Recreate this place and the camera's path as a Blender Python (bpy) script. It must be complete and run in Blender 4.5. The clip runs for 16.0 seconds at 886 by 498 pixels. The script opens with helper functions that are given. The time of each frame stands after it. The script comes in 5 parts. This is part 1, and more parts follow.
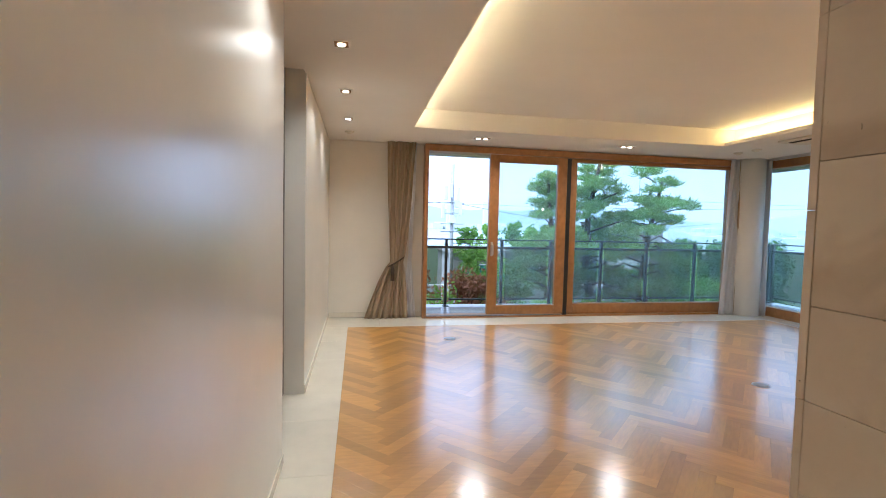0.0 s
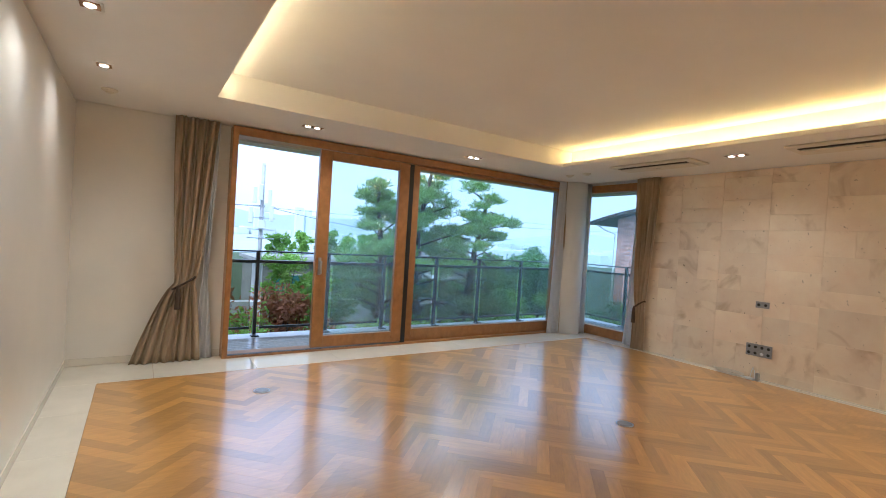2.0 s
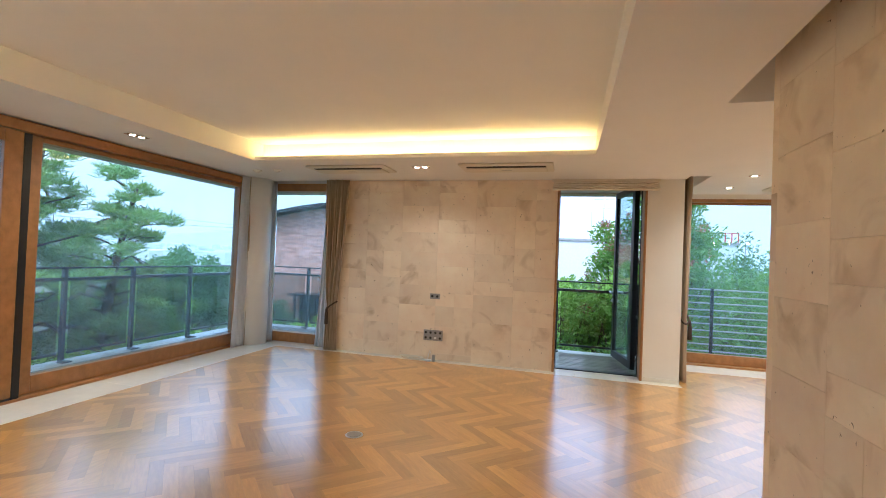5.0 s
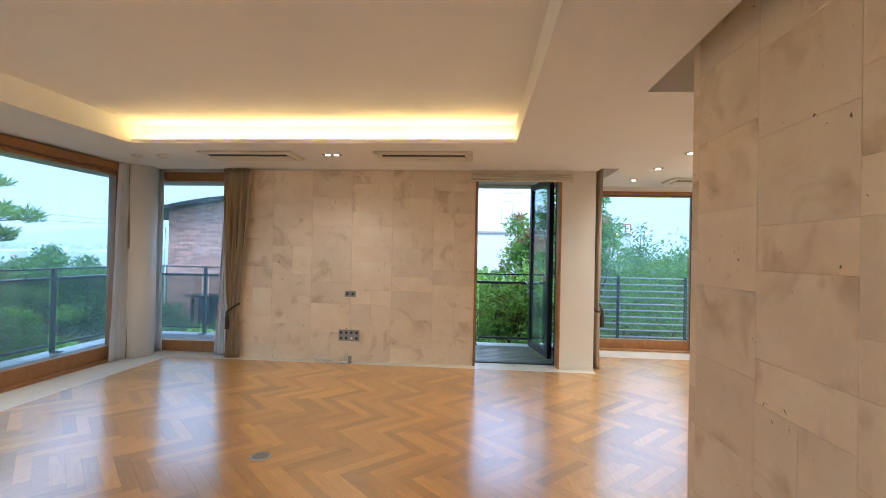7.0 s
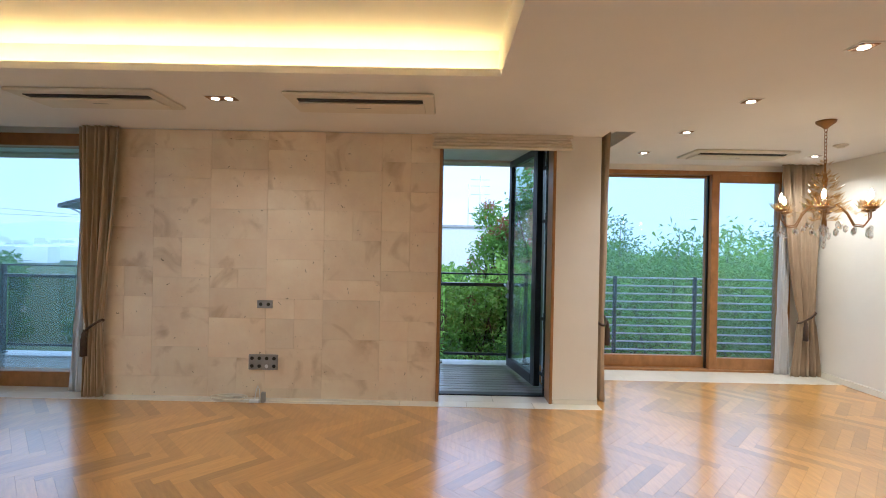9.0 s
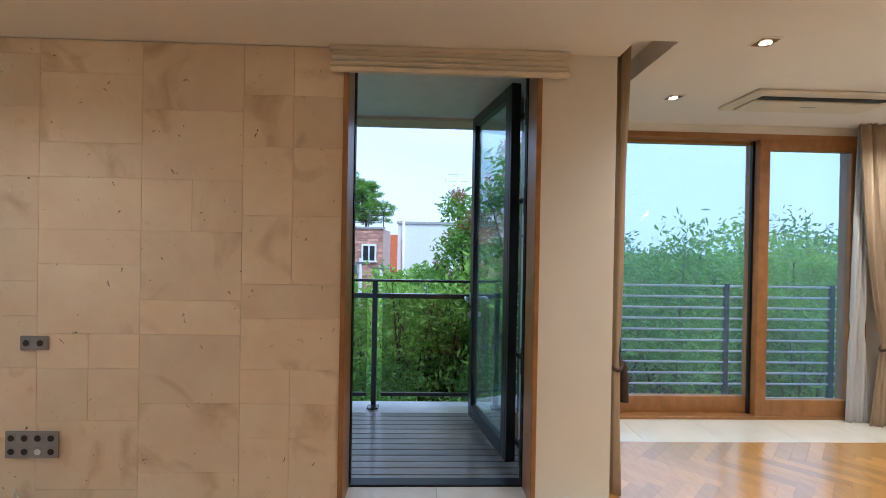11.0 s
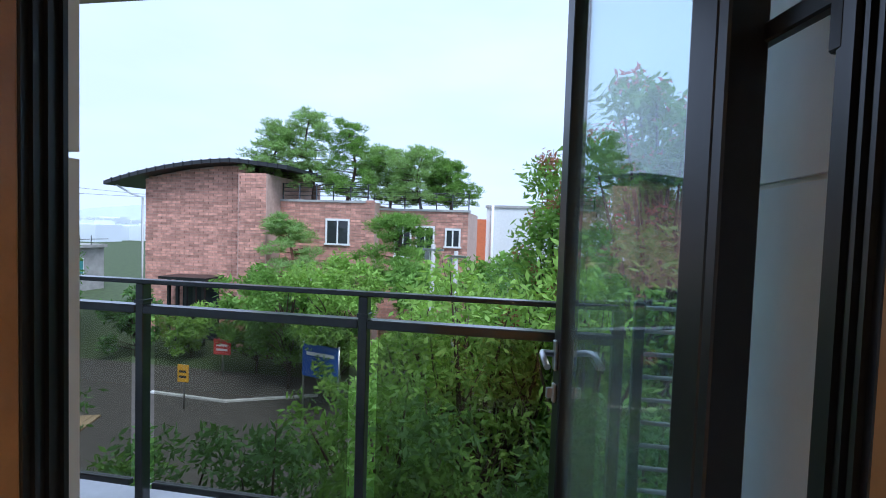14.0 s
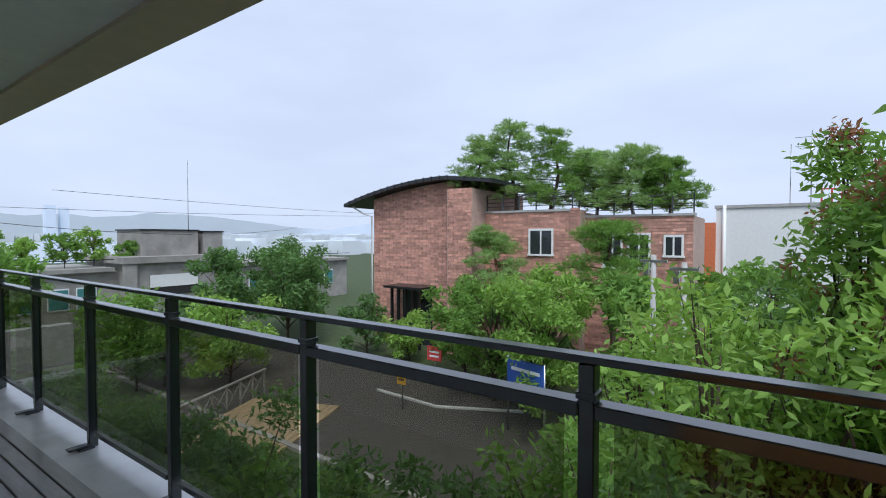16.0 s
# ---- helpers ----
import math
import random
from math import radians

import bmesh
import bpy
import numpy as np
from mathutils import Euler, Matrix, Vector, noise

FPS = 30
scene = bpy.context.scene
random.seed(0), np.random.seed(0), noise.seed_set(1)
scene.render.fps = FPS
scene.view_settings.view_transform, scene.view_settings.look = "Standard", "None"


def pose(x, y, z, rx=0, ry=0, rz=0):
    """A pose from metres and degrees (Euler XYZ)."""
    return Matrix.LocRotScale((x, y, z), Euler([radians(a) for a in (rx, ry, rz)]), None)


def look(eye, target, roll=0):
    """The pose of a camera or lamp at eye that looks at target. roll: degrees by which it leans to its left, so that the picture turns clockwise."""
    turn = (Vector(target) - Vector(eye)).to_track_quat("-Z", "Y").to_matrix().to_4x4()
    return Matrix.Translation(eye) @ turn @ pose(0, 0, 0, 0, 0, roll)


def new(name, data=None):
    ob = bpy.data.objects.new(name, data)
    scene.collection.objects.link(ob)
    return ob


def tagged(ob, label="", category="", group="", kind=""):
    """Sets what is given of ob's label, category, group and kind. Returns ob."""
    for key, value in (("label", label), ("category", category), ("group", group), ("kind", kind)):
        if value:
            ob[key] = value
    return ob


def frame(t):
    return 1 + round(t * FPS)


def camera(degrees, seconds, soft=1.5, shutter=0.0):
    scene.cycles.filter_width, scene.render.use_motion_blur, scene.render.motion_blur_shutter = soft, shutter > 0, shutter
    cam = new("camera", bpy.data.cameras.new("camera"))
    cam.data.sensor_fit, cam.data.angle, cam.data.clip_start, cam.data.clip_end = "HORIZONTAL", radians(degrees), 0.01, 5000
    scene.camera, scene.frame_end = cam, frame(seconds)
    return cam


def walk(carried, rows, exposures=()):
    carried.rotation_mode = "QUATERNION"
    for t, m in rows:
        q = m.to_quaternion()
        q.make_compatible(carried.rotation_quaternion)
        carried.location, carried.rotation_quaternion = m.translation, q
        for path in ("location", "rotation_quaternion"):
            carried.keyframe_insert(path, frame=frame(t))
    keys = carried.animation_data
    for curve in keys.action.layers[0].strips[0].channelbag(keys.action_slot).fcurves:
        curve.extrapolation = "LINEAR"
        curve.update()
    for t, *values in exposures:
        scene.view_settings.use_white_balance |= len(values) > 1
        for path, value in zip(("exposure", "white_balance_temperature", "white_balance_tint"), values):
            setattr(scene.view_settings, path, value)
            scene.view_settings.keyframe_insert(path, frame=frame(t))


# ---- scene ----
cam = camera(87.7, 16.0, 1.0)
PATH = [
    (0.0, -0.061, 0.079, 1.452, -10.43, -3.00, -1.31),
    (0.5, -0.012, 0.438, 1.487, -14.35, -2.73, -2.05),
    (1.0, 0.025, 0.763, 1.501, -19.91, -2.18, -2.65),
    (1.5, 0.045, 1.061, 1.501, -26.33, -1.57, -3.23),
    (2.0, 0.095, 1.322, 1.503, -33.27, -0.95, -3.56),
    (2.5, 0.118, 1.557, 1.516, -40.36, -0.43, -3.52),
    (3.0, 0.136, 1.738, 1.512, -47.51, 0.09, -3.33),
    (3.5, 0.154, 1.851, 1.528, -54.84, 0.41, -3.16),
    (4.0, 0.129, 1.931, 1.532, -62.26, 0.71, -2.88),
    (4.5, 0.107, 1.998, 1.546, -68.99, 0.81, -2.56),
    (5.0, 0.091, 2.052, 1.552, -74.76, 0.88, -2.35),
    (7.5, 0.656, 2.178, 1.550, -86.67, 0.26, -0.98),
    (8.0, 1.105, 2.189, 1.543, -87.90, 0.11, -0.91),
    (8.5, 1.602, 2.182, 1.540, -88.93, 0.03, -0.99),
    (9.0, 2.114, 2.153, 1.545, -89.64, -0.12, -1.12),
    (11.5, 4.483, 1.598, 1.529, -92.19, -0.30, -0.97),
    (12.0, 4.933, 1.482, 1.522, -91.80, -0.47, -1.13),
    (12.5, 5.351, 1.426, 1.522, -90.55, -0.84, -1.44),
    (13.0, 5.738, 1.423, 1.521, -88.19, -1.42, -1.73),
    (13.5, 6.083, 1.417, 1.514, -84.64, -1.94, -1.84),
    (14.0, 6.400, 1.477, 1.522, -80.49, -2.37, -1.84),
    (14.5, 6.672, 1.551, 1.537, -75.93, -2.55, -1.78),
    (15.0, 6.930, 1.626, 1.537, -70.68, -2.58, -1.59),
    (15.5, 7.115, 1.737, 1.540, -63.97, -2.28, -0.98),
    (16.0, 7.238, 1.823, 1.552, -55.65, -1.61, -0.02),
]
walk(cam, [(t, pose(x, y, z, 90 + pitch, roll, yaw)) for t, x, y, z, yaw, pitch, roll in PATH],
     exposures=[(0.0, 0.82, 4850, 8), (1.5, 0.6, 4850, 8), (3.5, 0.6, 4850, 8), (5.2, 0.8, 4900, 8), (7.5, 0.68, 4800, 8), (9.2, 0.5, 4850, 8), (11.3, 0.27, 4950, 9), (12.5, 0.2, 4950, 9), (13.5, 0.2, 5150, 10), (14.5, 0.03, 5450, 11), (16.0, -0.27, 5950, 10)])

# ---- world, sun and exposure ----
world = bpy.data.worlds.new("overcast_sky")
scene.world = world
world.use_nodes = True
wn, wl = world.node_tree.nodes, world.node_tree.links
sky = wn.new("ShaderNodeTexSky")
sky.sky_type, sky.sun_disc = "NISHITA", False
sky.sun_elevation, sky.sun_rotation = radians(50), radians(232)
sky.air_density, sky.dust_density, sky.ozone_density = 1.0, 6.0, 1.0
pale = wn.new("ShaderNodeMix")
pale.data_type = "RGBA"
pale.inputs[0].default_value = 0.9
cl_map = wn.new("ShaderNodeTexCoord")
cl_scale = wn.new("ShaderNodeMapping")
cl_scale.inputs["Scale"].default_value = (1.0, 1.0, 3.5)
cl_noise = wn.new("ShaderNodeTexNoise")
cl_noise.inputs["Scale"].default_value, cl_noise.inputs["Detail"].default_value = 2.2, 5.0
cl_ramp = wn.new("ShaderNodeValToRGB")
cl_ramp.color_ramp.elements[0].position, cl_ramp.color_ramp.elements[0].color = 0.3, (7.3, 8.05, 9.6, 1)
cl_ramp.color_ramp.elements[1].position, cl_ramp.color_ramp.elements[1].color = 0.7, (8.5, 9.2, 10.6, 1)
wl.new(cl_map.outputs["Generated"], cl_scale.inputs["Vector"])
wl.new(cl_scale.outputs["Vector"], cl_noise.inputs["Vector"])
wl.new(cl_noise.outputs["Fac"], cl_ramp.inputs["Fac"])
wl.new(sky.outputs["Color"], pale.inputs[6])
wl.new(cl_ramp.outputs["Color"], pale.inputs[7])
wl.new(pale.outputs[2], wn["Background"].inputs["Color"])
wn["Background"].inputs["Strength"].default_value = 0.118
sun = new("sun", bpy.data.lights.new("sun", "SUN"))
sun.data.energy, sun.data.angle, sun.data.color = 3.2, radians(25), (1.0, 0.97, 0.92)
sun.matrix_world = look((0, 0, 30), (9, 7, 12))

# ---- numbers of the plan ----
CEIL = 2.69
WX, EX, NY, SY = -0.49, 6.75, 7.24, -2.62     # inner faces of the walls
BAYX = 8.14                                    # inner face of the bay window
TRAY = (0.63, 5.18, 1.81, 6.02)
GROUND = -5.5

# ---- materials ----
def mat(name, color, rough=0.5, metal=0.0, vary=0.12, scale=6.0, bump=0.0, bscale=80.0, island=0.0, coat=0.0, spec=0.5, stretch=(1, 1, 1), color2=None, objrand=0.0):
    m = bpy.data.materials.new(name)
    m.use_nodes = True
    n, l = m.node_tree.nodes, m.node_tree.links
    b = n["Principled BSDF"]
    b.inputs["Roughness"].default_value, b.inputs["Metallic"].default_value = rough, metal
    b.inputs["Coat Weight"].default_value, b.inputs["Specular IOR Level"].default_value = coat, spec
    b.inputs["Coat Roughness"].default_value = 0.12
    tc, mp = n.new("ShaderNodeTexCoord"), n.new("ShaderNodeMapping")
    mp.inputs["Scale"].default_value = stretch
    l.new(tc.outputs["Object"], mp.inputs["Vector"])
    if objrand:
        oi0, shift = n.new("ShaderNodeObjectInfo"), n.new("ShaderNodeVectorMath")
        shift.operation = "MULTIPLY_ADD"
        shift.inputs[1].default_value = (43.0, 61.0, 29.0)
        l.new(oi0.outputs["Random"], shift.inputs[0])
        l.new(tc.outputs["Object"], shift.inputs[2])
        l.new(shift.outputs[0], mp.inputs["Vector"])
    tex = n.new("ShaderNodeTexNoise")
    tex.inputs["Scale"].default_value, tex.inputs["Detail"].default_value, tex.inputs["Roughness"].default_value = scale, 6.0, 0.62
    l.new(mp.outputs["Vector"], tex.inputs["Vector"])
    ramp = n.new("ShaderNodeValToRGB")
    dark = color2 or tuple(c * (1 - vary) for c in color)
    lite = color if color2 else tuple(min(1, c * (1 + vary * 0.6)) for c in color)
    ramp.color_ramp.elements[0].position, ramp.color_ramp.elements[0].color = 0.32, (*dark, 1)
    ramp.color_ramp.elements[1].position, ramp.color_ramp.elements[1].color = 0.68, (*lite, 1)
    l.new(tex.outputs["Fac"], ramp.inputs["Fac"])
    out = ramp.outputs["Color"]
    if island or objrand:
        hsv = n.new("ShaderNodeHueSaturation")
        mr = n.new("ShaderNodeMapRange")
        mr.inputs["To Min"].default_value, mr.inputs["To Max"].default_value = 1 - (island or objrand), 1 + (island or objrand)
        if objrand:
            oi = n.new("ShaderNodeObjectInfo")
            if island:
                geo, add, fr = n.new("ShaderNodeNewGeometry"), n.new("ShaderNodeMath"), n.new("ShaderNodeMath")
                fr.operation = "FRACT"
                l.new(oi.outputs["Random"], add.inputs[0])
                l.new(geo.outputs["Random Per Island"], add.inputs[1])
                l.new(add.outputs[0], fr.inputs[0])
                l.new(fr.outputs[0], mr.inputs["Value"])
            else:
                l.new(oi.outputs["Random"], mr.inputs["Value"])
        else:
            geo = n.new("ShaderNodeNewGeometry")
            l.new(geo.outputs["Random Per Island"], mr.inputs["Value"])
        l.new(mr.outputs["Result"], hsv.inputs["Value"])
        l.new(out, hsv.inputs["Color"])
        out = hsv.outputs["Color"]
    l.new(out, b.inputs["Base Color"])
    if bump:
        t2, bp = n.new("ShaderNodeTexNoise"), n.new("ShaderNodeBump")
        t2.inputs["Scale"].default_value, t2.inputs["Detail"].default_value = bscale, 4.0
        l.new(mp.outputs["Vector"], t2.inputs["Vector"])
        l.new(t2.outputs["Fac"], bp.inputs["Height"])
        bp.inputs["Strength"].default_value, bp.inputs["Distance"].default_value = bump, 0.004
        l.new(bp.outputs["Normal"], b.inputs["Normal"])
    return m


def leaf_mat(name, color, rand=0.45):
    m = mat(name, color, rough=0.55, vary=0.3 if rand > 0.1 else 0.03, scale=0.9, island=rand, spec=0.12)
    n, l = m.node_tree.nodes, m.node_tree.links
    tr, mx = n.new("ShaderNodeBsdfTranslucent"), n.new("ShaderNodeMixShader")
    tr.inputs["Color"].default_value = (color[0] * 1.5, color[1] * 1.5, color[2] * 0.8, 1)
    mx.inputs[0].default_value = 0.4
    l.new(n["Principled BSDF"].outputs[0], mx.inputs[1])
    l.new(tr.outputs[0], mx.inputs[2])
    l.new(mx.outputs[0], n["Material Output"].inputs["Surface"])
    return m


def glass_mat(name, tint, gloss=0.06, rough=0.0, veil=0.0):
    m = bpy.data.materials.new(name)
    m.use_nodes = True
    n, l = m.node_tree.nodes, m.node_tree.links
    n.remove(n["Principled BSDF"])
    t, g, mx, fr, pw, sc = (n.new(k) for k in ("ShaderNodeBsdfTransparent", "ShaderNodeBsdfGlossy", "ShaderNodeMixShader", "ShaderNodeLayerWeight", "ShaderNodeMath", "ShaderNodeMath"))
    t.inputs["Color"].default_value = (*tint, 1)
    g.inputs["Roughness"].default_value = rough
    fr.inputs["Blend"].default_value = 0.5
    pw.operation, sc.operation = "POWER", "MULTIPLY_ADD"
    pw.inputs[1].default_value = 4.0
    sc.inputs[1].default_value, sc.inputs[2].default_value = 0.6, gloss * 0.5
    l.new(fr.outputs["Facing"], pw.inputs[0])
    l.new(pw.outputs[0], sc.inputs[0])
    l.new(sc.outputs[0], mx.inputs[0])
    l.new(t.outputs[0], mx.inputs[1])
    l.new(g.outputs[0], mx.inputs[2])
    out = mx.outputs[0]
    if veil:    # pale blue veil, scattering a little daylight, painted in for glare on the glass
        veil_bsdf, mf = n.new("ShaderNodeBsdfTranslucent"), n.new("ShaderNodeMixShader")
        veil_bsdf.inputs["Color"].default_value = (0.72, 0.92, 0.98, 1)
        mf.inputs[0].default_value = veil
        l.new(out, mf.inputs[1])
        l.new(veil_bsdf.outputs[0], mf.inputs[2])
        out = mf.outputs[0]
    l.new(out, n["Material Output"].inputs["Surface"])
    return m


def glow_mat(name, color, strength):
    m = bpy.data.materials.new(name)
    m.use_nodes = True
    b = m.node_tree.nodes["Principled BSDF"]
    b.inputs["Base Color"].default_value = (*color, 1)
    b.inputs["Emission Color"].default_value, b.inputs["Emission Strength"].default_value = (*color, 1), strength
    return m


WARM = (1.0, 0.83, 0.60)
M_WALL = mat("cream_wall_paint", (0.80, 0.76, 0.68), 0.45, vary=0.04, scale=1.5, bump=0.05, bscale=25)
M_GLOSSWALL = mat("glossy_cream_panel", (0.78, 0.75, 0.69), 0.35, vary=0.05, scale=1.2, bump=0.12, bscale=4, coat=0.9)
M_GLOSSWALL.node_tree.nodes["Principled BSDF"].inputs["Coat Roughness"].default_value = 0.22
M_GLOSSWALL.node_tree.nodes["Principled BSDF"].inputs["Coat IOR"].default_value = 1.9
M_CEIL = mat("ceiling_paint", (0.82, 0.79, 0.74), 0.8, vary=0.03, scale=1.0)
M_MARBLE = mat("cream_marble", (0.80, 0.75, 0.64), 0.10, vary=0.08, scale=2.5, coat=0.2, objrand=0.03)
M_PARQUET = mat("oak_parquet", (0.60, 0.305, 0.055), 0.4, vary=0.13, scale=7, stretch=(1, 6, 1), island=0.22, objrand=0.22, coat=1.0)
M_PARQUET.node_tree.nodes["Principled BSDF"].inputs["Coat IOR"].default_value = 2.9
M_PARQUET.node_tree.nodes["Principled BSDF"].inputs["Coat Roughness"].default_value = 0.19
M_JOINT = mat("brown_parquet_joint", (0.46, 0.23, 0.05), 0.6, vary=0.1)
M_STONE = mat("travertine", (0.86, 0.735, 0.54), 0.5, vary=0.18, scale=2.2, bump=0.3, bscale=30, objrand=0.07, color2=(0.76, 0.60, 0.42))
def add_stains(m, scale, lo, hi, color, pit=0.0):
    """Blotches with a shape of their own and small pits, over the base colour."""
    n, l = m.node_tree.nodes, m.node_tree.links
    b = n["Principled BSDF"]
    src = b.inputs["Base Color"].links[0].from_socket
    vec = [k for k in n if k.bl_idname == "ShaderNodeMapping"][0].outputs["Vector"]
    for sc, a, z, col, det in ((scale, lo, hi, color, 7.0), (pit, 0.72, 0.77, tuple(c * 0.3 for c in color), 2.0)):
        if not sc:
            continue
        t, r, mx = n.new("ShaderNodeTexNoise"), n.new("ShaderNodeValToRGB"), n.new("ShaderNodeMix")
        t.inputs["Scale"].default_value, t.inputs["Detail"].default_value, t.inputs["Distortion"].default_value = sc, det, 0.9
        r.color_ramp.elements[0].position, r.color_ramp.elements[1].position = a, z
        mx.data_type = "RGBA"
        mx.inputs[7].default_value = (*col, 1)
        l.new(vec, t.inputs["Vector"])
        l.new(t.outputs["Fac"], r.inputs["Fac"])
        l.new(r.outputs["Color"], mx.inputs[0])
        l.new(src, mx.inputs[6])
        src = mx.outputs[2]
    l.new(src, b.inputs["Base Color"])


add_stains(M_STONE, 2.6, 0.55, 0.82, (0.42, 0.27, 0.12), 26.0)
M_GROUT = mat("stone_joint", (0.66, 0.53, 0.37), 0.8, vary=0.1)
M_OAK = mat("oak_frame", (0.35, 0.165, 0.052), 0.36, vary=0.22, scale=7, stretch=(1.6, 1.6, 1.2), bump=0.08)
M_RAMP = mat("weathered_tan_boards", (0.36, 0.26, 0.15), 0.7, vary=0.3, scale=5, stretch=(0.6, 4, 1))
M_DARKWOOD = mat("dark_brown_wood", (0.035, 0.018, 0.010), 0.4, vary=0.2)
M_BLACK = mat("black_metal", (0.012, 0.013, 0.015), 0.35, vary=0.2, scale=20)
M_RAIL = mat("painted_dark_steel", (0.022, 0.027, 0.032), 0.32, metal=0.2, vary=0.2, scale=20, coat=0.6)
M_RAIL.node_tree.nodes["Principled BSDF"].inputs["Coat IOR"].default_value = 1.8
M_STEEL = mat("brushed_steel", (0.55, 0.56, 0.57), 0.28, metal=1.0, vary=0.1)
M_BAR = mat("pale_galvanised_bar", (0.62, 0.64, 0.65), 0.35, metal=0.2, vary=0.08, scale=20)
M_GLASS = glass_mat("blue_green_window_glass", (0.90, 0.97, 0.98), 0.07, veil=0.07)
M_DOORGLASS = glass_mat("teal_door_glass", (0.86, 0.96, 0.97), 0.3, veil=0.06)
M_TINT = glass_mat("smoked_glass", (0.70, 0.70, 0.65), 0.05)
M_DRAPE = mat("taupe_linen", (0.42, 0.32, 0.21), 0.85, vary=0.15, scale=40, stretch=(1, 1, 0.1), bump=0.2, bscale=220)
M_COLUMN = mat("white_column_paint", (0.86, 0.84, 0.79), 0.4, vary=0.03, scale=1.5)
M_SHEER = leaf_mat("white_voile", (0.84, 0.84, 0.84), 0.01)
[k for k in M_SHEER.node_tree.nodes if k.bl_idname == "ShaderNodeBsdfTranslucent"][0].inputs["Color"].default_value = (0.92, 0.92, 0.92, 1)
M_BLIND = mat("ivory_fabric", (0.76, 0.68, 0.54), 0.85, vary=0.06, bump=0.1, bscale=200)
M_PLASTIC = mat("ivory_plastic", (0.72, 0.66, 0.54), 0.45, vary=0.03)
M_DARKSLOT = mat("dark_slot", (0.02, 0.02, 0.02), 0.7, vary=0.1)
M_PLATE = mat("grey_metal_plate", (0.33, 0.32, 0.30), 0.4, metal=0.6, vary=0.08)
M_DECK = mat("weathered_deck_wood", (0.27, 0.25, 0.245), 0.35, vary=0.25, scale=8, stretch=(4, 0.5, 1), bump=0.2, objrand=0.15, coat=0.7)
M_CONC = mat("pale_concrete", (0.38, 0.38, 0.37), 0.6, vary=0.15, scale=2.5, bump=0.15, bscale=40)
M_KERB = mat("pale_wet_kerb_stone", (0.58, 0.58, 0.57), 0.35, vary=0.18, scale=3.0, bump=0.1, bscale=40, coat=0.4)
M_OLDCONC = mat("stained_concrete", (0.30, 0.29, 0.27), 0.8, vary=0.3, scale=0.8, bump=0.2, bscale=20)
M_SOFFIT = mat("soffit_panel", (0.74, 0.75, 0.74), 0.5, vary=0.06)
M_FASCIA = mat("tan_fascia", (0.55, 0.45, 0.33), 0.5, vary=0.08)
M_PANELWALL = mat("grey_metal_cladding", (0.72, 0.74, 0.74), 0.4, vary=0.06)
M_BRICK = mat("red_brick", (0.54, 0.29, 0.225), 0.85, vary=0.3, scale=4, bump=0.2, island=0.28, objrand=0.28)
M_MORTAR = mat("brick_mortar", (0.46, 0.33, 0.28), 0.9, vary=0.15, scale=4)
M_ROOF = mat("dark_metal_roof", (0.02, 0.022, 0.026), 0.45, vary=0.2)
M_WHITE = mat("white_frame_paint", (0.75, 0.76, 0.76), 0.4, vary=0.05)
M_ASPHALT = mat("asphalt", (0.072, 0.064, 0.055), 0.85, vary=0.25, scale=3, bump=0.3)
M_GROUND = mat("garden_soil_grass", (0.05, 0.075, 0.025), 0.95, vary=0.4, scale=2)
M_BARK = mat("bark", (0.075, 0.05, 0.035), 0.9, vary=0.35, scale=12, bump=0.5)
M_REDBARK = mat("red_pine_bark", (0.16, 0.075, 0.045), 0.9, vary=0.35, scale=12, bump=0.5)
M_LEAF = leaf_mat("green_leaves", (0.17, 0.30, 0.075))
M_LEAFLIGHT = leaf_mat("light_green_leaves", (0.25, 0.40, 0.10))
M_LEAFDARK = leaf_mat("dark_green_leaves", (0.12, 0.22, 0.08))
M_NEEDLE = leaf_mat("pine_needles", (0.25, 0.38, 0.15))
M_REDLEAF = leaf_mat("reddish_leaves", (0.28, 0.13, 0.09))
M_BLOSSOM = leaf_mat("pink_blossom", (0.55, 0.17, 0.22))
M_LED = glow_mat("led_strip", (1.0, 0.62, 0.18), 20.0)
M_LEDSOFT = glow_mat("led_strip_dim", (1.0, 0.72, 0.34), 22.0)
M_BULB = glow_mat("warm_bulb", (1.0, 0.72, 0.38), 45.0)
M_SPOT = glow_mat("downlight_lens", (1.0, 0.78, 0.48), 12.0)
M_BRASS = mat("antique_gold", (0.30, 0.16, 0.06), 0.4, metal=0.8, vary=0.2)
M_CRYSTAL = glass_mat("crystal", (0.97, 0.98, 0.99), 0.7)
M_PETAL = glass_mat("amber_glass_leaf", (0.97, 0.84, 0.62), 0.5, 0.08)
M_REDSIGN = mat("red_sign", (0.55, 0.06, 0.05), 0.5)
M_YELSIGN = mat("yellow_sign", (0.65, 0.35, 0.03), 0.5)
M_BLUE = mat("blue_tarp", (0.03, 0.10, 0.42), 0.5)
M_ORANGE = mat("orange_wall", (0.60, 0.17, 0.07), 0.7)
M_TEALGLASS = mat("teal_window_glass", (0.07, 0.22, 0.22), 0.15)
M_DARKGLASS = mat("dark_window_glass", (0.03, 0.035, 0.04), 0.08)
# distance haze is mixed into these two base colours
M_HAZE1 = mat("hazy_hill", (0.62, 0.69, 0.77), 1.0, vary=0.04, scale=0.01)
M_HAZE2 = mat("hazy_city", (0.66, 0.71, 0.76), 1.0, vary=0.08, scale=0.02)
M_WATER = mat("river_water", (0.35, 0.42, 0.48), 0.25, vary=0.05, scale=0.02)


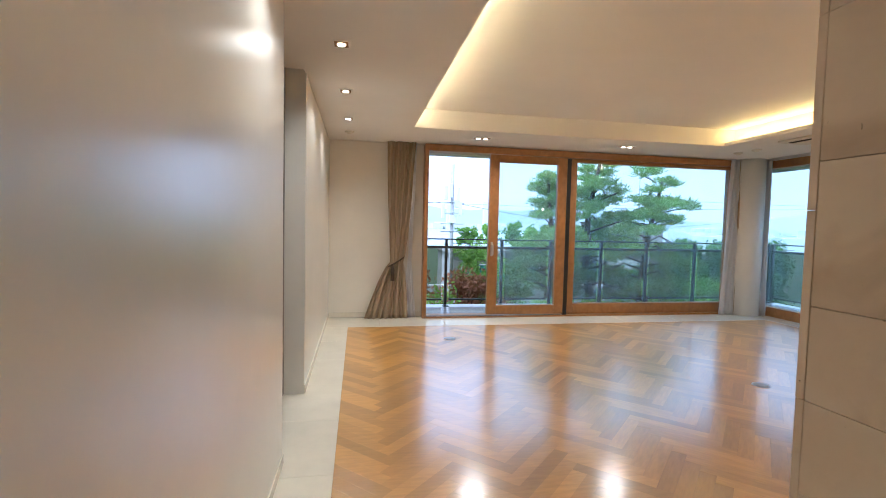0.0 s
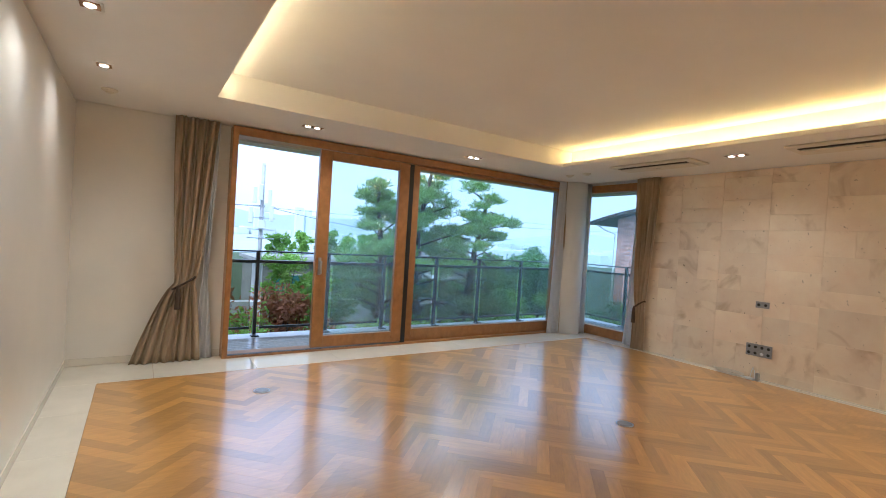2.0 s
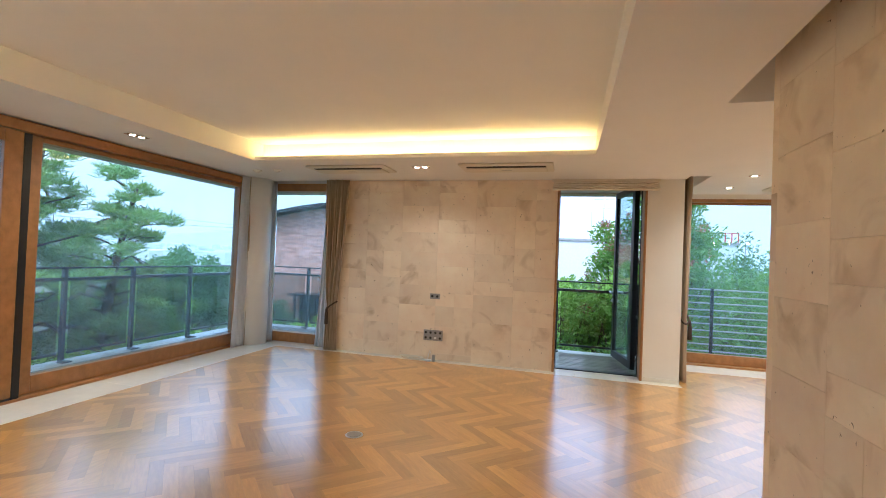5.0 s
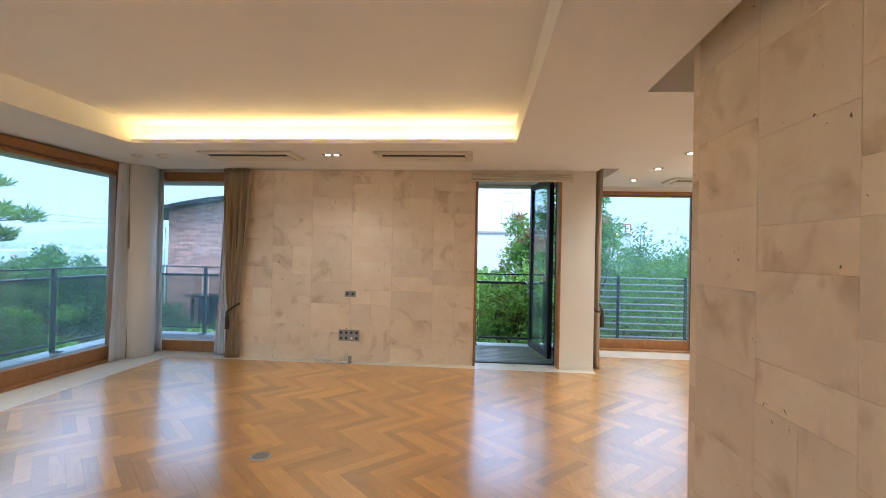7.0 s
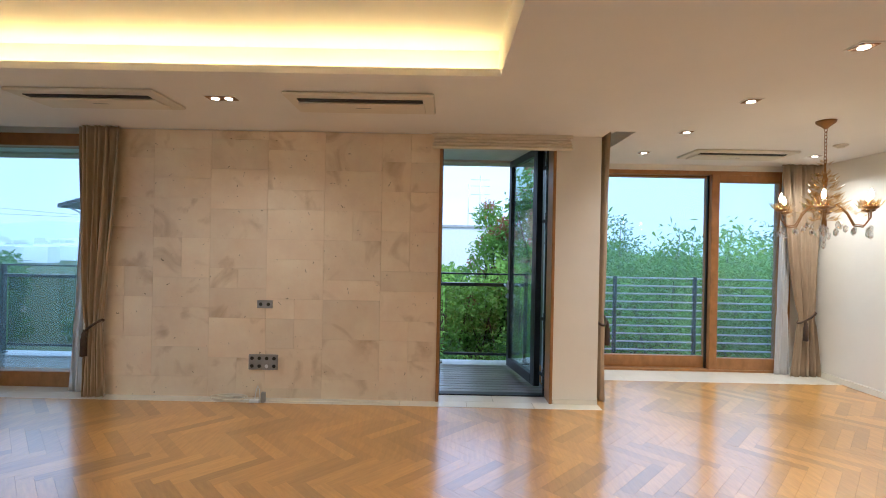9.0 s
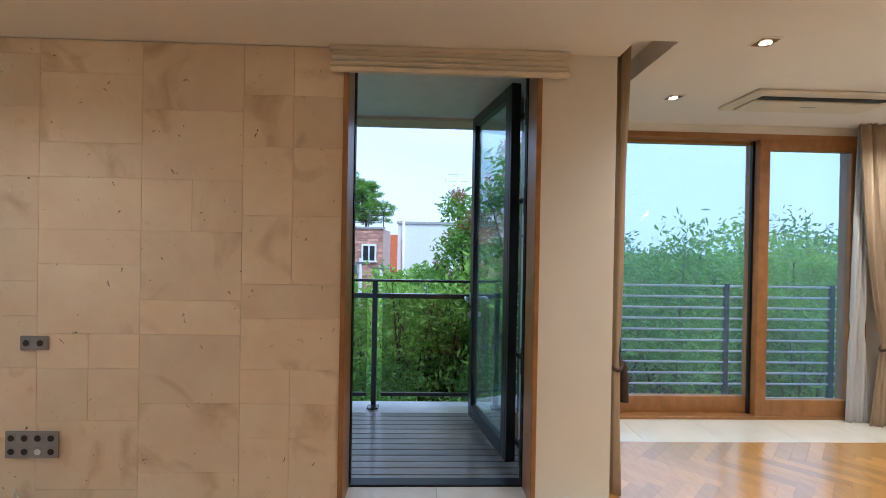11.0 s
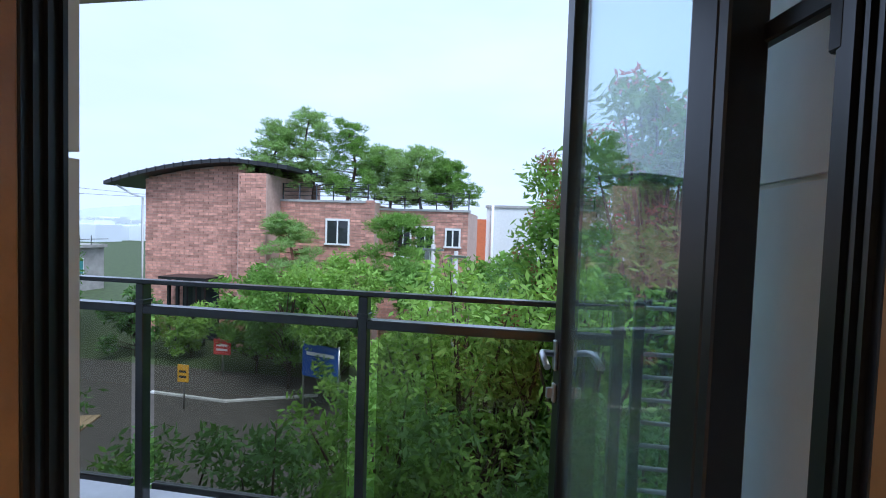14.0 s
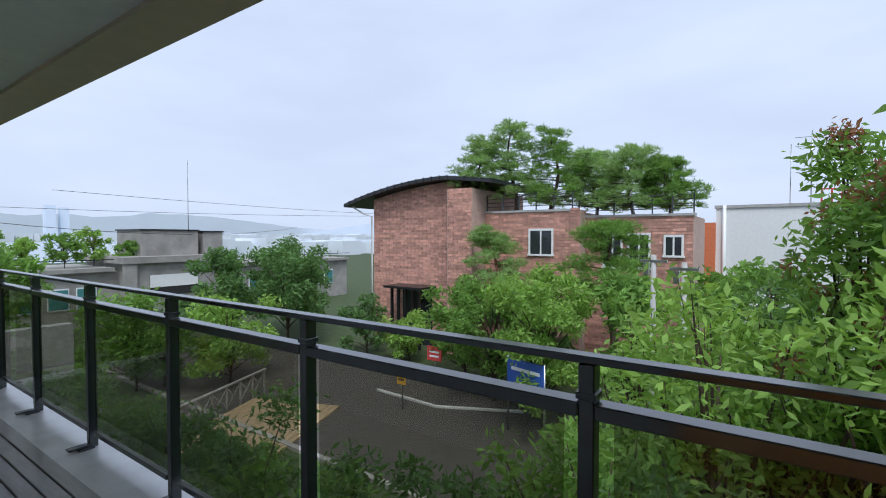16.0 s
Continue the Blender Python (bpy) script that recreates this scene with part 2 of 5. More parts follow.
# ---- mesh helpers ----
def put(name, bm, material, parent=None, label=""):
    me = bpy.data.meshes.new(name)
    bm.to_mesh(me)
    bm.free()
    me.materials.append(material)
    ob = new(name, me)
    if parent:
        ob.parent = parent
    if label:
        ob["label"] = label
    return ob


part = put


def empty(name, at=(0, 0, 0), rz=0.0):
    ob = new(name)
    ob.matrix_world = pose(*at, 0, 0, rz)
    ob.empty_display_size = 0.1
    return ob


def add_box(bm, x0, x1, y0, y1, z0, z1, bevel=0.0):
    g = bmesh.ops.create_cube(bm, size=1.0)
    vs = g["verts"]
    bmesh.ops.scale(bm, vec=(abs(x1 - x0), abs(y1 - y0), abs(z1 - z0)), verts=vs)
    bmesh.ops.translate(bm, vec=((x0 + x1) / 2, (y0 + y1) / 2, (z0 + z1) / 2), verts=vs)
    if bevel:
        es = list({e for v in vs for e in v.link_edges})
        bmesh.ops.bevel(bm, geom=es, offset=bevel, segments=1, affect="EDGES", profile=0.5)


def box(x0, x1, y0, y1, z0, z1, bevel=0.0):
    bm = bmesh.new()
    add_box(bm, x0, x1, y0, y1, z0, z1, bevel)
    return bm


def boxes(*bs, bevel=0.0):
    bm = bmesh.new()
    for b in bs:
        add_box(bm, *b, bevel)
    return bm


def tube(path, radii, sides=8, close=True):
    """A tapered round tube along points."""
    bm = bmesh.new()
    add_tube(bm, path, radii, sides)
    return bm


def add_tube(bm, path, radii, sides=8):
    path = [Vector(p) for p in path]
    rings = []
    for i, p in enumerate(path):
        d = (path[min(i + 1, len(path) - 1)] - path[max(i - 1, 0)]).normalized()
        a = d.cross(Vector((0.31, 0.17, 0.93)) if abs(d.z) < 0.9 else Vector((1, 0, 0))).normalized()
        b = d.cross(a)
        r = radii[i] if hasattr(radii, "__len__") else radii
        rings.append([bm.verts.new(p + r * (math.cos(2 * math.pi * k / sides) * a + math.sin(2 * math.pi * k / sides) * b)) for k in range(sides)])
    for r0, r1 in zip(rings, rings[1:]):
        for k in range(sides):
            f = bm.faces.new((r0[k], r0[(k + 1) % sides], r1[(k + 1) % sides], r1[k]))
            f.smooth = True
    bm.faces.new(rings[0][::-1])
    bm.faces.new(rings[-1])


def lathe(profile, sides=20, at=(0, 0, 0)):
    bm = bmesh.new()
    rings = [[bm.verts.new((at[0] + r * math.cos(2 * math.pi * k / sides), at[1] + r * math.sin(2 * math.pi * k / sides), at[2] + z)) for k in range(sides)] for r, z in profile]
    for r0, r1 in zip(rings, rings[1:]):
        for k in range(sides):
            f = bm.faces.new((r0[k], r0[(k + 1) % sides], r1[(k + 1) % sides], r1[k]))
            f.smooth = True
    bm.faces.new(rings[0][::-1])
    bm.faces.new(rings[-1])
    return bm


def setting(name, bm, material, label, category):
    return tagged(put(name, bm, material), label, category, kind="structure")


def from_arrays(name, verts, faces, material, parent=None):
    me = bpy.data.meshes.new(name)
    me.from_pydata(verts, [], faces)
    me.materials.append(material)
    ob = new(name, me)
    if parent:
        ob.parent = parent
    return ob

# ---- the shell of the flat ----
floor = setting("floor", boxes((-0.9, EX + 0.26, SY - 0.3, NY + 0.06, -0.3, -0.012), (EX + 0.26, BAYX + 0.2, SY - 0.3, 0.86, -0.3, -0.012), (EX + 0.26, 7.06, 1.0, 2.3, -0.3, -0.012)), M_JOINT, "oak herringbone parquet floor with a cream marble border", "floor")

# ceiling with the raised tray over the living area and two slots
x0, x1, y0, y1 = TRAY
bm = boxes((-0.95, x0, SY - 0.3, NY + 0.3, CEIL, CEIL + 0.05),
           (x1, EX, 1.03, NY + 0.3, CEIL, CEIL + 0.05),
           (x0, x1, y1, NY + 0.3, CEIL, CEIL + 0.05),
           (x0, x1, 1.03, y0, CEIL, CEIL + 0.05),
           (3.66, EX, 0.60, 1.03, CEIL, CEIL + 0.05),
           (3.66, 6.53, SY - 0.3, 0.60, CEIL, CEIL + 0.05),
           (6.53, BAYX + 0.3, SY - 0.3, 0.36, CEIL, CEIL + 0.05),
           (x0, 0.82, 0.44, 1.03, CEIL, CEIL + 0.05),
           (x0, 3.66, SY - 0.3, 0.44, CEIL, CEIL + 0.05))
# tray: plain risers north and south, light troughs east and west, flat top
T = 0.24
add_box(bm, x0 - 0.2, x1 + 0.2, y1, y1 + 0.03, CEIL + 0.05, CEIL + T)
add_box(bm, x0 - 0.2, x1 + 0.2, y0 - 0.03, y0, CEIL + 0.05, CEIL + T)
add_box(bm, x0 - 0.2, x0 - 0.17, y0, y1, CEIL + 0.05, CEIL + T)
add_box(bm, x1 + 0.17, x1 + 0.2, y0, y1, CEIL + 0.05, CEIL + T)
add_box(bm, x0 - 0.2, x1 + 0.2, y0 - 0.03, y1 + 0.03, CEIL + T, CEIL + T + 0.05)
# slot over the stone wall and slot for the bay curtain
add_box(bm, x0 - 0.05, 3.70, 0.40, 0.44, CEIL + 0.05, CEIL + 0.35)
add_box(bm, x0 - 0.05, 3.70, 1.03, 1.06, CEIL + 0.05, CEIL + 0.35)
add_box(bm, 3.66, 3.70, 0.44, 1.03, CEIL + 0.05, CEIL + 0.35)
add_box(bm, 0.78, 0.82, 0.44, 1.03, CEIL + 0.05, CEIL + 0.35)
add_box(bm, x0 - 0.05, 3.70, 0.40, 1.06, CEIL + 0.35, CEIL + 0.4)
add_box(bm, 6.50, BAYX + 0.3, 0.33, 0.62, CEIL + 0.14, CEIL + 0.2)
add_box(bm, 6.50, 6.53, 0.36, 0.60, CEIL + 0.05, CEIL + 0.14)
add_box(bm, 6.53, BAYX + 0.3, 0.33, 0.36, CEIL + 0.05, CEIL + 0.14)
ceiling = setting("ceiling", bm, M_CEIL, "white painted ceiling with a raised tray and hidden warm lighting", "ceiling")

# light strips lying in the troughs of the tray
def led_strip(xa, xb, ya, yb, m):
    s = part("led_strip", box(xa, xb, ya, yb, CEIL + 0.052, CEIL + 0.062), m)
    return tagged(s, "warm hidden light strip lying in the ceiling cove", "light strip", "cove light strips")
led_strip(x1 + 0.07, x1 + 0.10, y0 + 0.05, y1 - 0.05, M_LED)
led_strip(x0 - 0.10, x0 - 0.07, y0 + 0.05, y1 - 0.05, M_LEDSOFT)

# west wall: glossy panel, recessed dark door, wall beyond
setting("wall_west_panel", box(WX - 0.17, WX, SY - 0.3, 2.90, 0.0, CEIL - 0.001), M_GLOSSWALL, "glossy cream lacquered wall panel mirroring the window", "wall")
setting("wall_west", boxes((WX - 0.17, WX, 4.05, NY + 0.2, 0.0, CEIL - 0.025), (WX - 0.17, WX - 0.02, 4.05, NY + 0.2, CEIL - 0.025, CEIL - 0.001)), M_GLOSSWALL, "cream painted wall with a shadow gap under the ceiling", "wall")
setting("wall_west_back", box(-0.95, -0.72, SY - 0.3, NY + 0.2, 0.0, CEIL - 0.002), M_WALL, "plain wall behind the recessed door", "wall")
door = tagged(empty("door_1", (-0.69, 3.47, 0)), "dark brown wooden door set back in the wall", "door", kind="structure")
part("door_leaf", box(-0.03, 0.0, -0.56, 0.57, 0.01, CEIL - 0.004), M_DARKWOOD, door)
part("jamb", box(0.0, 0.035, 0.53, 0.575, 0.01, CEIL - 0.004), M_DARKWOOD, door)
setting("wall_south", box(-0.95, BAYX + 0.3, SY - 0.25, SY, 0.0, CEIL - 0.001), M_WALL, "plain white wall of the dining area", "wall")
setting("baseboard_south", box(WX + 0.002, BAYX, SY, SY + 0.012, 0.004, 0.075), M_MARBLE, "low cream marble baseboard", "baseboard")
setting("baseboard_west", boxes((WX, WX + 0.008, SY, 2.9, 0.004, 0.06), (WX, WX + 0.008, 4.05, NY - 0.012, 0.004, 0.075)), M_MARBLE, "low cream marble baseboard along the wall", "baseboard")

# north wall
setting("wall_north", boxes((-0.95, 0.93, NY, NY + 0.22, 0.0, CEIL - 0.001)), M_WALL, "cream painted wall beside the sliding window", "wall")
setting("baseboard_north", box(WX + 0.01, 0.92, NY - 0.012, NY - 0.001, 0.004, 0.075), M_MARBLE, "low cream marble baseboard", "baseboard")

# stone wall
STONE_Y0, STONE_Y1 = 2.232, 5.72
wall_east = setting("wall_east", box(EX + 0.02, EX + 0.26, STONE_Y0, STONE_Y1, 0.0, CEIL - 0.001), M_GROUT, "feature wall clad in beige travertine slabs", "wall")
setting("wall_east_lintel", box(EX + 0.02, EX + 0.26, 1.06, 2.232, 2.705, 2.95), M_WALL, "wall strip above the balcony door", "wall")
pier = setting("wall_pier", boxes((EX, 7.05, 0.61, 1.06, 0.0, CEIL - 0.001), (7.05, 7.50, 0.61, 1.00, 0.0, CEIL + 0.25), (7.50, BAYX + 0.1, 0.62, 0.86, 2.66, CEIL + 0.25)), M_WALL, "cream painted pier between the balcony door and the bay", "wall")
setting("baseboard_pier", box(EX - 0.012, EX - 0.001, 0.61, 1.055, 0.004, 0.05), M_MARBLE, "low cream marble baseboard", "baseboard")
stone_block = setting("wall_stone", box(0.89, 3.25, 0.45, 0.88, 0.0, CEIL + 0.34), M_GROUT, "free-standing wall clad in beige travertine slabs", "wall")
setting("lintel_bay", box(BAYX, BAYX + 0.28, SY, 0.6, 2.615, CEIL + 0.01), M_WALL, "wall strip above the bay window", "wall")
setting("wall_bay", box(BAYX, BAYX + 0.28, SY, -2.33, 0.0, 2.615), M_WALL, "white wall beside the bay window", "wall")

# round column in the corner
col = setting("column", lathe([(0.24, 0.0), (0.24, CEIL)], 40, (6.63, 7.06, 0)), M_COLUMN, "round white painted column in the corner", "column")

# outer roof slab with eaves over the balcony
eave = setting("eave", boxes((-2.0, 8.34, NY + 0.22, 8.2, 2.74, 2.95), (EX + 0.3, 8.34, -4.5, NY + 0.22, 2.95, 3.2), (EX + 0.26, 8.34, 1.03, NY + 0.22, 2.74, 2.95)), M_SOFFIT, "grey panelled soffit of the deep eaves", "eave")
eave_edge = setting("eave_edge", boxes((-2.0, 8.64, 8.2, 8.5, 2.71, 3.2), (8.34, 8.64, -4.5, 8.2, 2.71, 3.2)), M_FASCIA, "tan edge beam of the eaves", "eave")
setting("roof", box(-3, 8.4, -6, 8.4, 3.2, 3.3), M_CONC, "flat concrete roof", "roof")
setting("lintel_north", box(0.93, 8.0, NY - 0.02, NY + 0.22, 2.675, CEIL + 0.06), M_SOFFIT, "wall strip above the sliding window", "wall")
setting("lintel_corner", box(EX + 0.2, EX + 0.4, 5.72, NY, 2.675, CEIL + 0.06), M_SOFFIT, "wall strip above the corner window", "wall")

# ---- windows ----
def frame_rect(bm, axis, p0, p1, a0, a1, z0, z1, w, wt=None, wb=None):
    """Four bars round a rectangle; axis 'y': the frame lies in a plane of constant y from p0 to p1, 'x' likewise."""
    wt, wb = wt or w, wb or w
    for b in ((a0, a0 + w, z0, z1), (a1 - w, a1, z0, z1), (a0 + w, a1 - w, z1 - wt, z1), (a0 + w, a1 - w, z0, z0 + wb)):
        if axis == "y":
            add_box(bm, b[0], b[1], p0, p1, b[2], b[3], 0.004)
        else:
            add_box(bm, p0, p1, b[0], b[1], b[2], b[3], 0.004)


def pane(parent, axis, p, a0, a1, z0, z1, m=M_GLASS):
    b = box(a0, a1, p - 0.006, p + 0.006, z0, z1) if axis == "y" else box(p - 0.006, p + 0.006, a0, a1, z0, z1)
    g = part("pane", b, m, parent, "slightly blue-green clear glass")
    g.visible_shadow = False
    return g


win1 = tagged(empty("window_1"), "large oak sliding window with one panel slid half open", "window", kind="structure")
bm = bmesh.new()
frame_rect(bm, "y", 7.06, 7.30, 0.93, 6.46, 0.0, 2.675, 0.06, 0.10, 0.03)
part("window_frame", bm, M_OAK, win1)
sash = part("sliding_sash", bmesh.new(), M_OAK, win1)
bm = bmesh.new()
frame_rect(bm, "y", 7.065, 7.135, 1.955, 3.24, 0.05, 2.565, 0.155, 0.115, 0.145)
bm.to_mesh(sash.data)
pane(sash, "y", 7.10, 2.10, 3.10, 0.18, 2.46)
bm = boxes((1.99, 2.025, 7.04, 7.062, 0.98, 1.20), (1.995, 2.02, 7.0, 7.045, 1.14, 1.165), (1.995, 2.02, 6.985, 7.005, 1.0, 1.165), bevel=0.004)
part("handle", bm, M_STEEL, sash, "brushed steel lever handle")
fix = part("fixed_frame", bmesh.new(), M_OAK, win1)
bm = bmesh.new()
frame_rect(bm, "y", 7.14, 7.25, 3.31, 6.45, 0.03, 2.57, 0.14, 0.05, 0.17)
bm.to_mesh(fix.data)
pane(fix, "y", 7.19, 3.44, 6.32, 0.19, 2.55)
part("track", boxes((0.99, 3.3, 7.07, 7.13, 0.0, 0.034), (3.245, 3.31, 7.07, 7.14, 0.034, 2.56)), M_BLACK, win1, "black guide and gap beside the sash")

win2 = tagged(empty("window_2"), "narrow oak framed corner window beside the stone wall", "window", kind="structure")
bm = bmesh.new()
frame_rect(bm, "x", EX + 0.20, EX + 0.36, 5.60, 7.30, 0.0, 2.675, 0.06, 0.13, 0.16)
part("window_frame", bm, M_OAK, win2)
pane(win2, "x", EX + 0.28, 5.65, 7.25, 0.15, 2.56)

win3 = tagged(empty("window_3"), "oak sliding window of the dining bay", "window", kind="structure")
bm = bmesh.new()
frame_rect(bm, "x", BAYX - 0.01, BAYX + 0.24, -2.33, 0.60, 0.0, 2.615, 0.06, 0.05, 0.03)
part("window_frame", bm, M_OAK, win3)
bm = bmesh.new()
frame_rect(bm, "x", BAYX, BAYX + 0.07, -2.27, -1.30, 0.03, 2.57, 0.10, 0.10, 0.15)
s3 = part("sliding_sash", bm, M_OAK, win3)
pane(s3, "x", BAYX + 0.035, -2.18, -1.39, 0.17, 2.48)
bm = bmesh.new()
frame_rect(bm, "x", BAYX + 0.10, BAYX + 0.18, -1.36, 0.53, 0.03, 2.57, 0.07, 0.03, 0.15)
s4 = part("fixed_frame", bm, M_OAK, win3)
pane(s4, "x", BAYX + 0.14, -1.30, 0.47, 0.17, 2.55)
part("handle", box(BAYX + 0.075, BAYX + 0.10, 0.22, 0.34, 0.085, 0.105, 0.004), M_BLACK, s4, "black recessed pull")
part("post", boxes((BAYX + 0.07, BAYX + 0.10, -1.36, -1.28, 0.03, 2.57)), M_BLACK, win3)

win4 = tagged(empty("window_4"), "side window of the dining bay with a black corner post", "window", kind="structure")
bm = bmesh.new()
frame_rect(bm, "y", 0.78, 0.86, 7.50, BAYX + 0.04, 0.0, 2.66, 0.05, 0.06, 0.08)
part("window_frame", bm, M_BLACK, win4)
pane(win4, "y", 0.82, 7.55, BAYX - 0.01, 0.08, 2.60)
part("post", box(BAYX + 0.04, BAYX + 0.20, 0.72, 0.86, 0.0, CEIL + 0.2, 0.004), M_BLACK, win4, "black corner post")
setting("cladding", boxes((7.05, 7.50, 1.0, 1.012, 0.0, 1.62), (7.05, 7.50, 1.0, 1.012, 1.632, 2.74)), M_PANELWALL, "pale grey metal cladding beside the balcony door", "wall")

setting("cladding_north", boxes((EX + 0.262, 7.062, 2.205, 5.58, -0.018, 1.62), (EX + 0.262, 7.062, 2.205, 5.58, 1.632, 2.738)), M_PANELWALL, "pale grey metal cladding on the outer wall", "wall")

# ---- balcony door ----
door2 = tagged(empty("door_2"), "open glazed balcony door with a black metal frame", "door", kind="structure")
part("oak_lining", boxes((EX - 0.015, 6.965, 2.20, 2.231, 0.0, 2.704), (EX - 0.015, 6.965, 1.061, 1.092, 0.0, 2.704), (EX - 0.015, 6.965, 1.092, 2.20, 2.67, 2.704), bevel=0.004), M_OAK, door2, "oak lining of the opening")
bm = boxes((6.965, 7.045, 2.203, 2.231, 0.0, 2.738), (6.965, 7.075, 1.061, 1.089, 0.0, 2.738), (6.965, 7.045, 1.089, 2.203, 2.70, 2.738), (6.965, 7.06, 1.089, 2.203, -0.02, 0.012), bevel=0.004)
for xr in (6.98, 7.002, 7.026):    # ribs and seals along the frame
    add_box(bm, xr, xr + 0.008, 2.195, 2.204, 0.012, 2.70)
    add_box(bm, xr, xr + 0.008, 1.088, 1.097, 0.012, 2.70)
part("metal_frame", bm, M_BLACK, door2)
LEAF = empty("door_leaf", (7.27, 1.13, 0), 11.0)
LEAF.parent = door2
bm = bmesh.new()
frame_rect(bm, "y", -0.03, 0.03, 0.0, 0.92, 0.03, 2.69, 0.085, 0.085, 0.11)
add_box(bm, -0.032, 0.0, -0.04, 0.03, 0.03, 2.69, 0.004)
part("leaf_frame", bm, M_BLACK, LEAF)
pane(LEAF, "y", 0.0, 0.08, 0.84, 0.13, 2.61, M_DOORGLASS)
bm = bmesh.new()
for s in (-1, 1):
    add_box(bm, 0.865, 0.895, s * 0.03, s * 0.042, 1.02, 1.13, 0.003)
    add_tube(bm, [(0.88, s * 0.035, 1.08), (0.88, s * 0.085, 1.085), (0.84, s * 0.095, 1.09), (0.76, s * 0.095, 1.065)], 0.012)
    add_box(bm, 0.868, 0.892, s * 0.03, s * 0.042, 0.90, 0.97, 0.003)
    add_box(bm, 0.874, 0.886, s * 0.04, s * 0.065, 0.915, 0.955, 0.003)
part("lever_handle", bm, M_STEEL, LEAF, "brushed steel lever and thumb turn")
bm = bmesh.new()
for z in (0.16, 0.77, 1.845, 2.43):
    add_box(bm, -0.20, 0.0, -0.055, -0.03, z, z + 0.035, 0.004)
    add_box(bm, -0.215, -0.19, -0.06, 0.0, z - 0.08, z + 0.10, 0.004)
part("hinge", bm, M_BLACK, LEAF, "black offset hinge arms")

# ---- balcony ----
setting("balcony_slab", boxes((EX + 0.26, 8.76, 1.0, 8.6, -0.45, -0.07), (8.50, 8.99, -4.6, 1.0, -0.45, -0.07), (-2.0, EX + 0.26, NY + 0.2, 8.6, -0.45, -0.07)), M_CONC, "concrete balcony slab", "balcony")
setting("balcony_kerb", boxes((8.34, 8.74, 1.0, 8.6, -0.07, -0.05), (-2.0, 8.34, 8.25, 8.6, -0.07, -0.05), (8.55, 8.95, -4.6, 1.0, -0.07, -0.05), bevel=0.005), M_KERB, "pale wet concrete kerb under the railing", "kerb")
deck = setting("deck", boxes((7.065, 8.34, 1.0, 8.2, -0.07, -0.045), (-2.0, 7.16, NY + 0.22, 8.2, -0.07, -0.045)), M_BLACK, "grey-brown wooden balcony decking with gaps", "decking")
xx = 7.07
while xx < 8.25:
    part("plank", box(xx, xx + 0.088, 1.01, 8.19, -0.045, -0.02, 0.003), M_DECK, deck)
    xx += 0.098
yy = NY + 0.235
while yy < 8.15:
    part("plank", box(-2.0, 7.155, yy, yy + 0.088, -0.045, -0.02, 0.003), M_DECK, deck)
    yy += 0.098


def railing(name, p, q, stations, label):
    """Steel posts with a thin top rail, a lower bar and smoked glass between, from p to q on plan."""
    p, q = Vector((*p, 0)), Vector((*q, 0))
    d = (q - p).normalized()
    rot = math.degrees(math.atan2(d.y, d.x))
    L = (q - p).length
    r = tagged(empty(name, (p.x, p.y, -0.05), rot), label, "railing")
    part("top_rail", box(0, L, -0.03, 0.03, 1.23, 1.253, 0.004), M_RAIL, r)
    for s in stations:
        bm = boxes((s - 0.024, s + 0.024, -0.03, 0.03, 0.0, 1.23), (s - 0.055, s + 0.055, 0.0, 0.10, 0.0, 0.015), bevel=0.004)
        add_box(bm, s - 0.03, s + 0.03, 0.03, 0.16, 0.015, 0.03, 0.003)
        add_box(bm, s - 0.03, s + 0.03, -0.034, 0.034, 1.125, 1.145, 0.002)
        part("post", bm, M_RAIL, r)
    ends = list(stations)
    for a, b in zip(ends, ends[1:]):
        part("middle_rail", box(a + 0.024, b - 0.024, -0.034, 0.034, 1.07, 1.115, 0.004), M_RAIL, r)
        part("bottom_rail", box(a + 0.07, b - 0.07, -0.018, 0.018, 0.10, 0.135, 0.004), M_RAIL, r)
        g = part("pane", box(a + 0.075, b - 0.075, -0.004, 0.004, 0.135, 1.07), M_TINT, r, "smoked tinted glass panel")
        g.visible_shadow = False
    return r


railing("railing", (8.60, 1.02), (8.60, 8.42), [0.0, 1.21, 2.47, 3.71, 4.97, 6.22, 7.38], "dark steel balcony railing with smoked glass panels")
railing("railing", (8.58, 8.45), (-1.9, 8.45), [0.04, 0.79, 1.83, 2.93, 3.92, 4.98, 5.96, 7.03, 8.12, 9.17, 10.3], "dark steel railing along the long balcony, smoked glass")
# railing of bars before the dining bay
bar_rail = tagged(empty("bar_railing", (8.80, 0.9, -0.05)), "steel railing of thin horizontal bars before the bay", "railing")
for yb in (-0.02, -1.2, -2.35, -3.5, -4.9):
    part("post", box(-0.02, 0.02, yb - 0.025, yb + 0.025, 0, 1.245, 0.003), M_RAIL, bar_rail)
for k in range(10):
    part("bar", tube([(0, -5.0, 0.185 + 0.115 * k), (0, 0.0, 0.185 + 0.115 * k)], 0.012, 6), M_BAR, bar_rail)

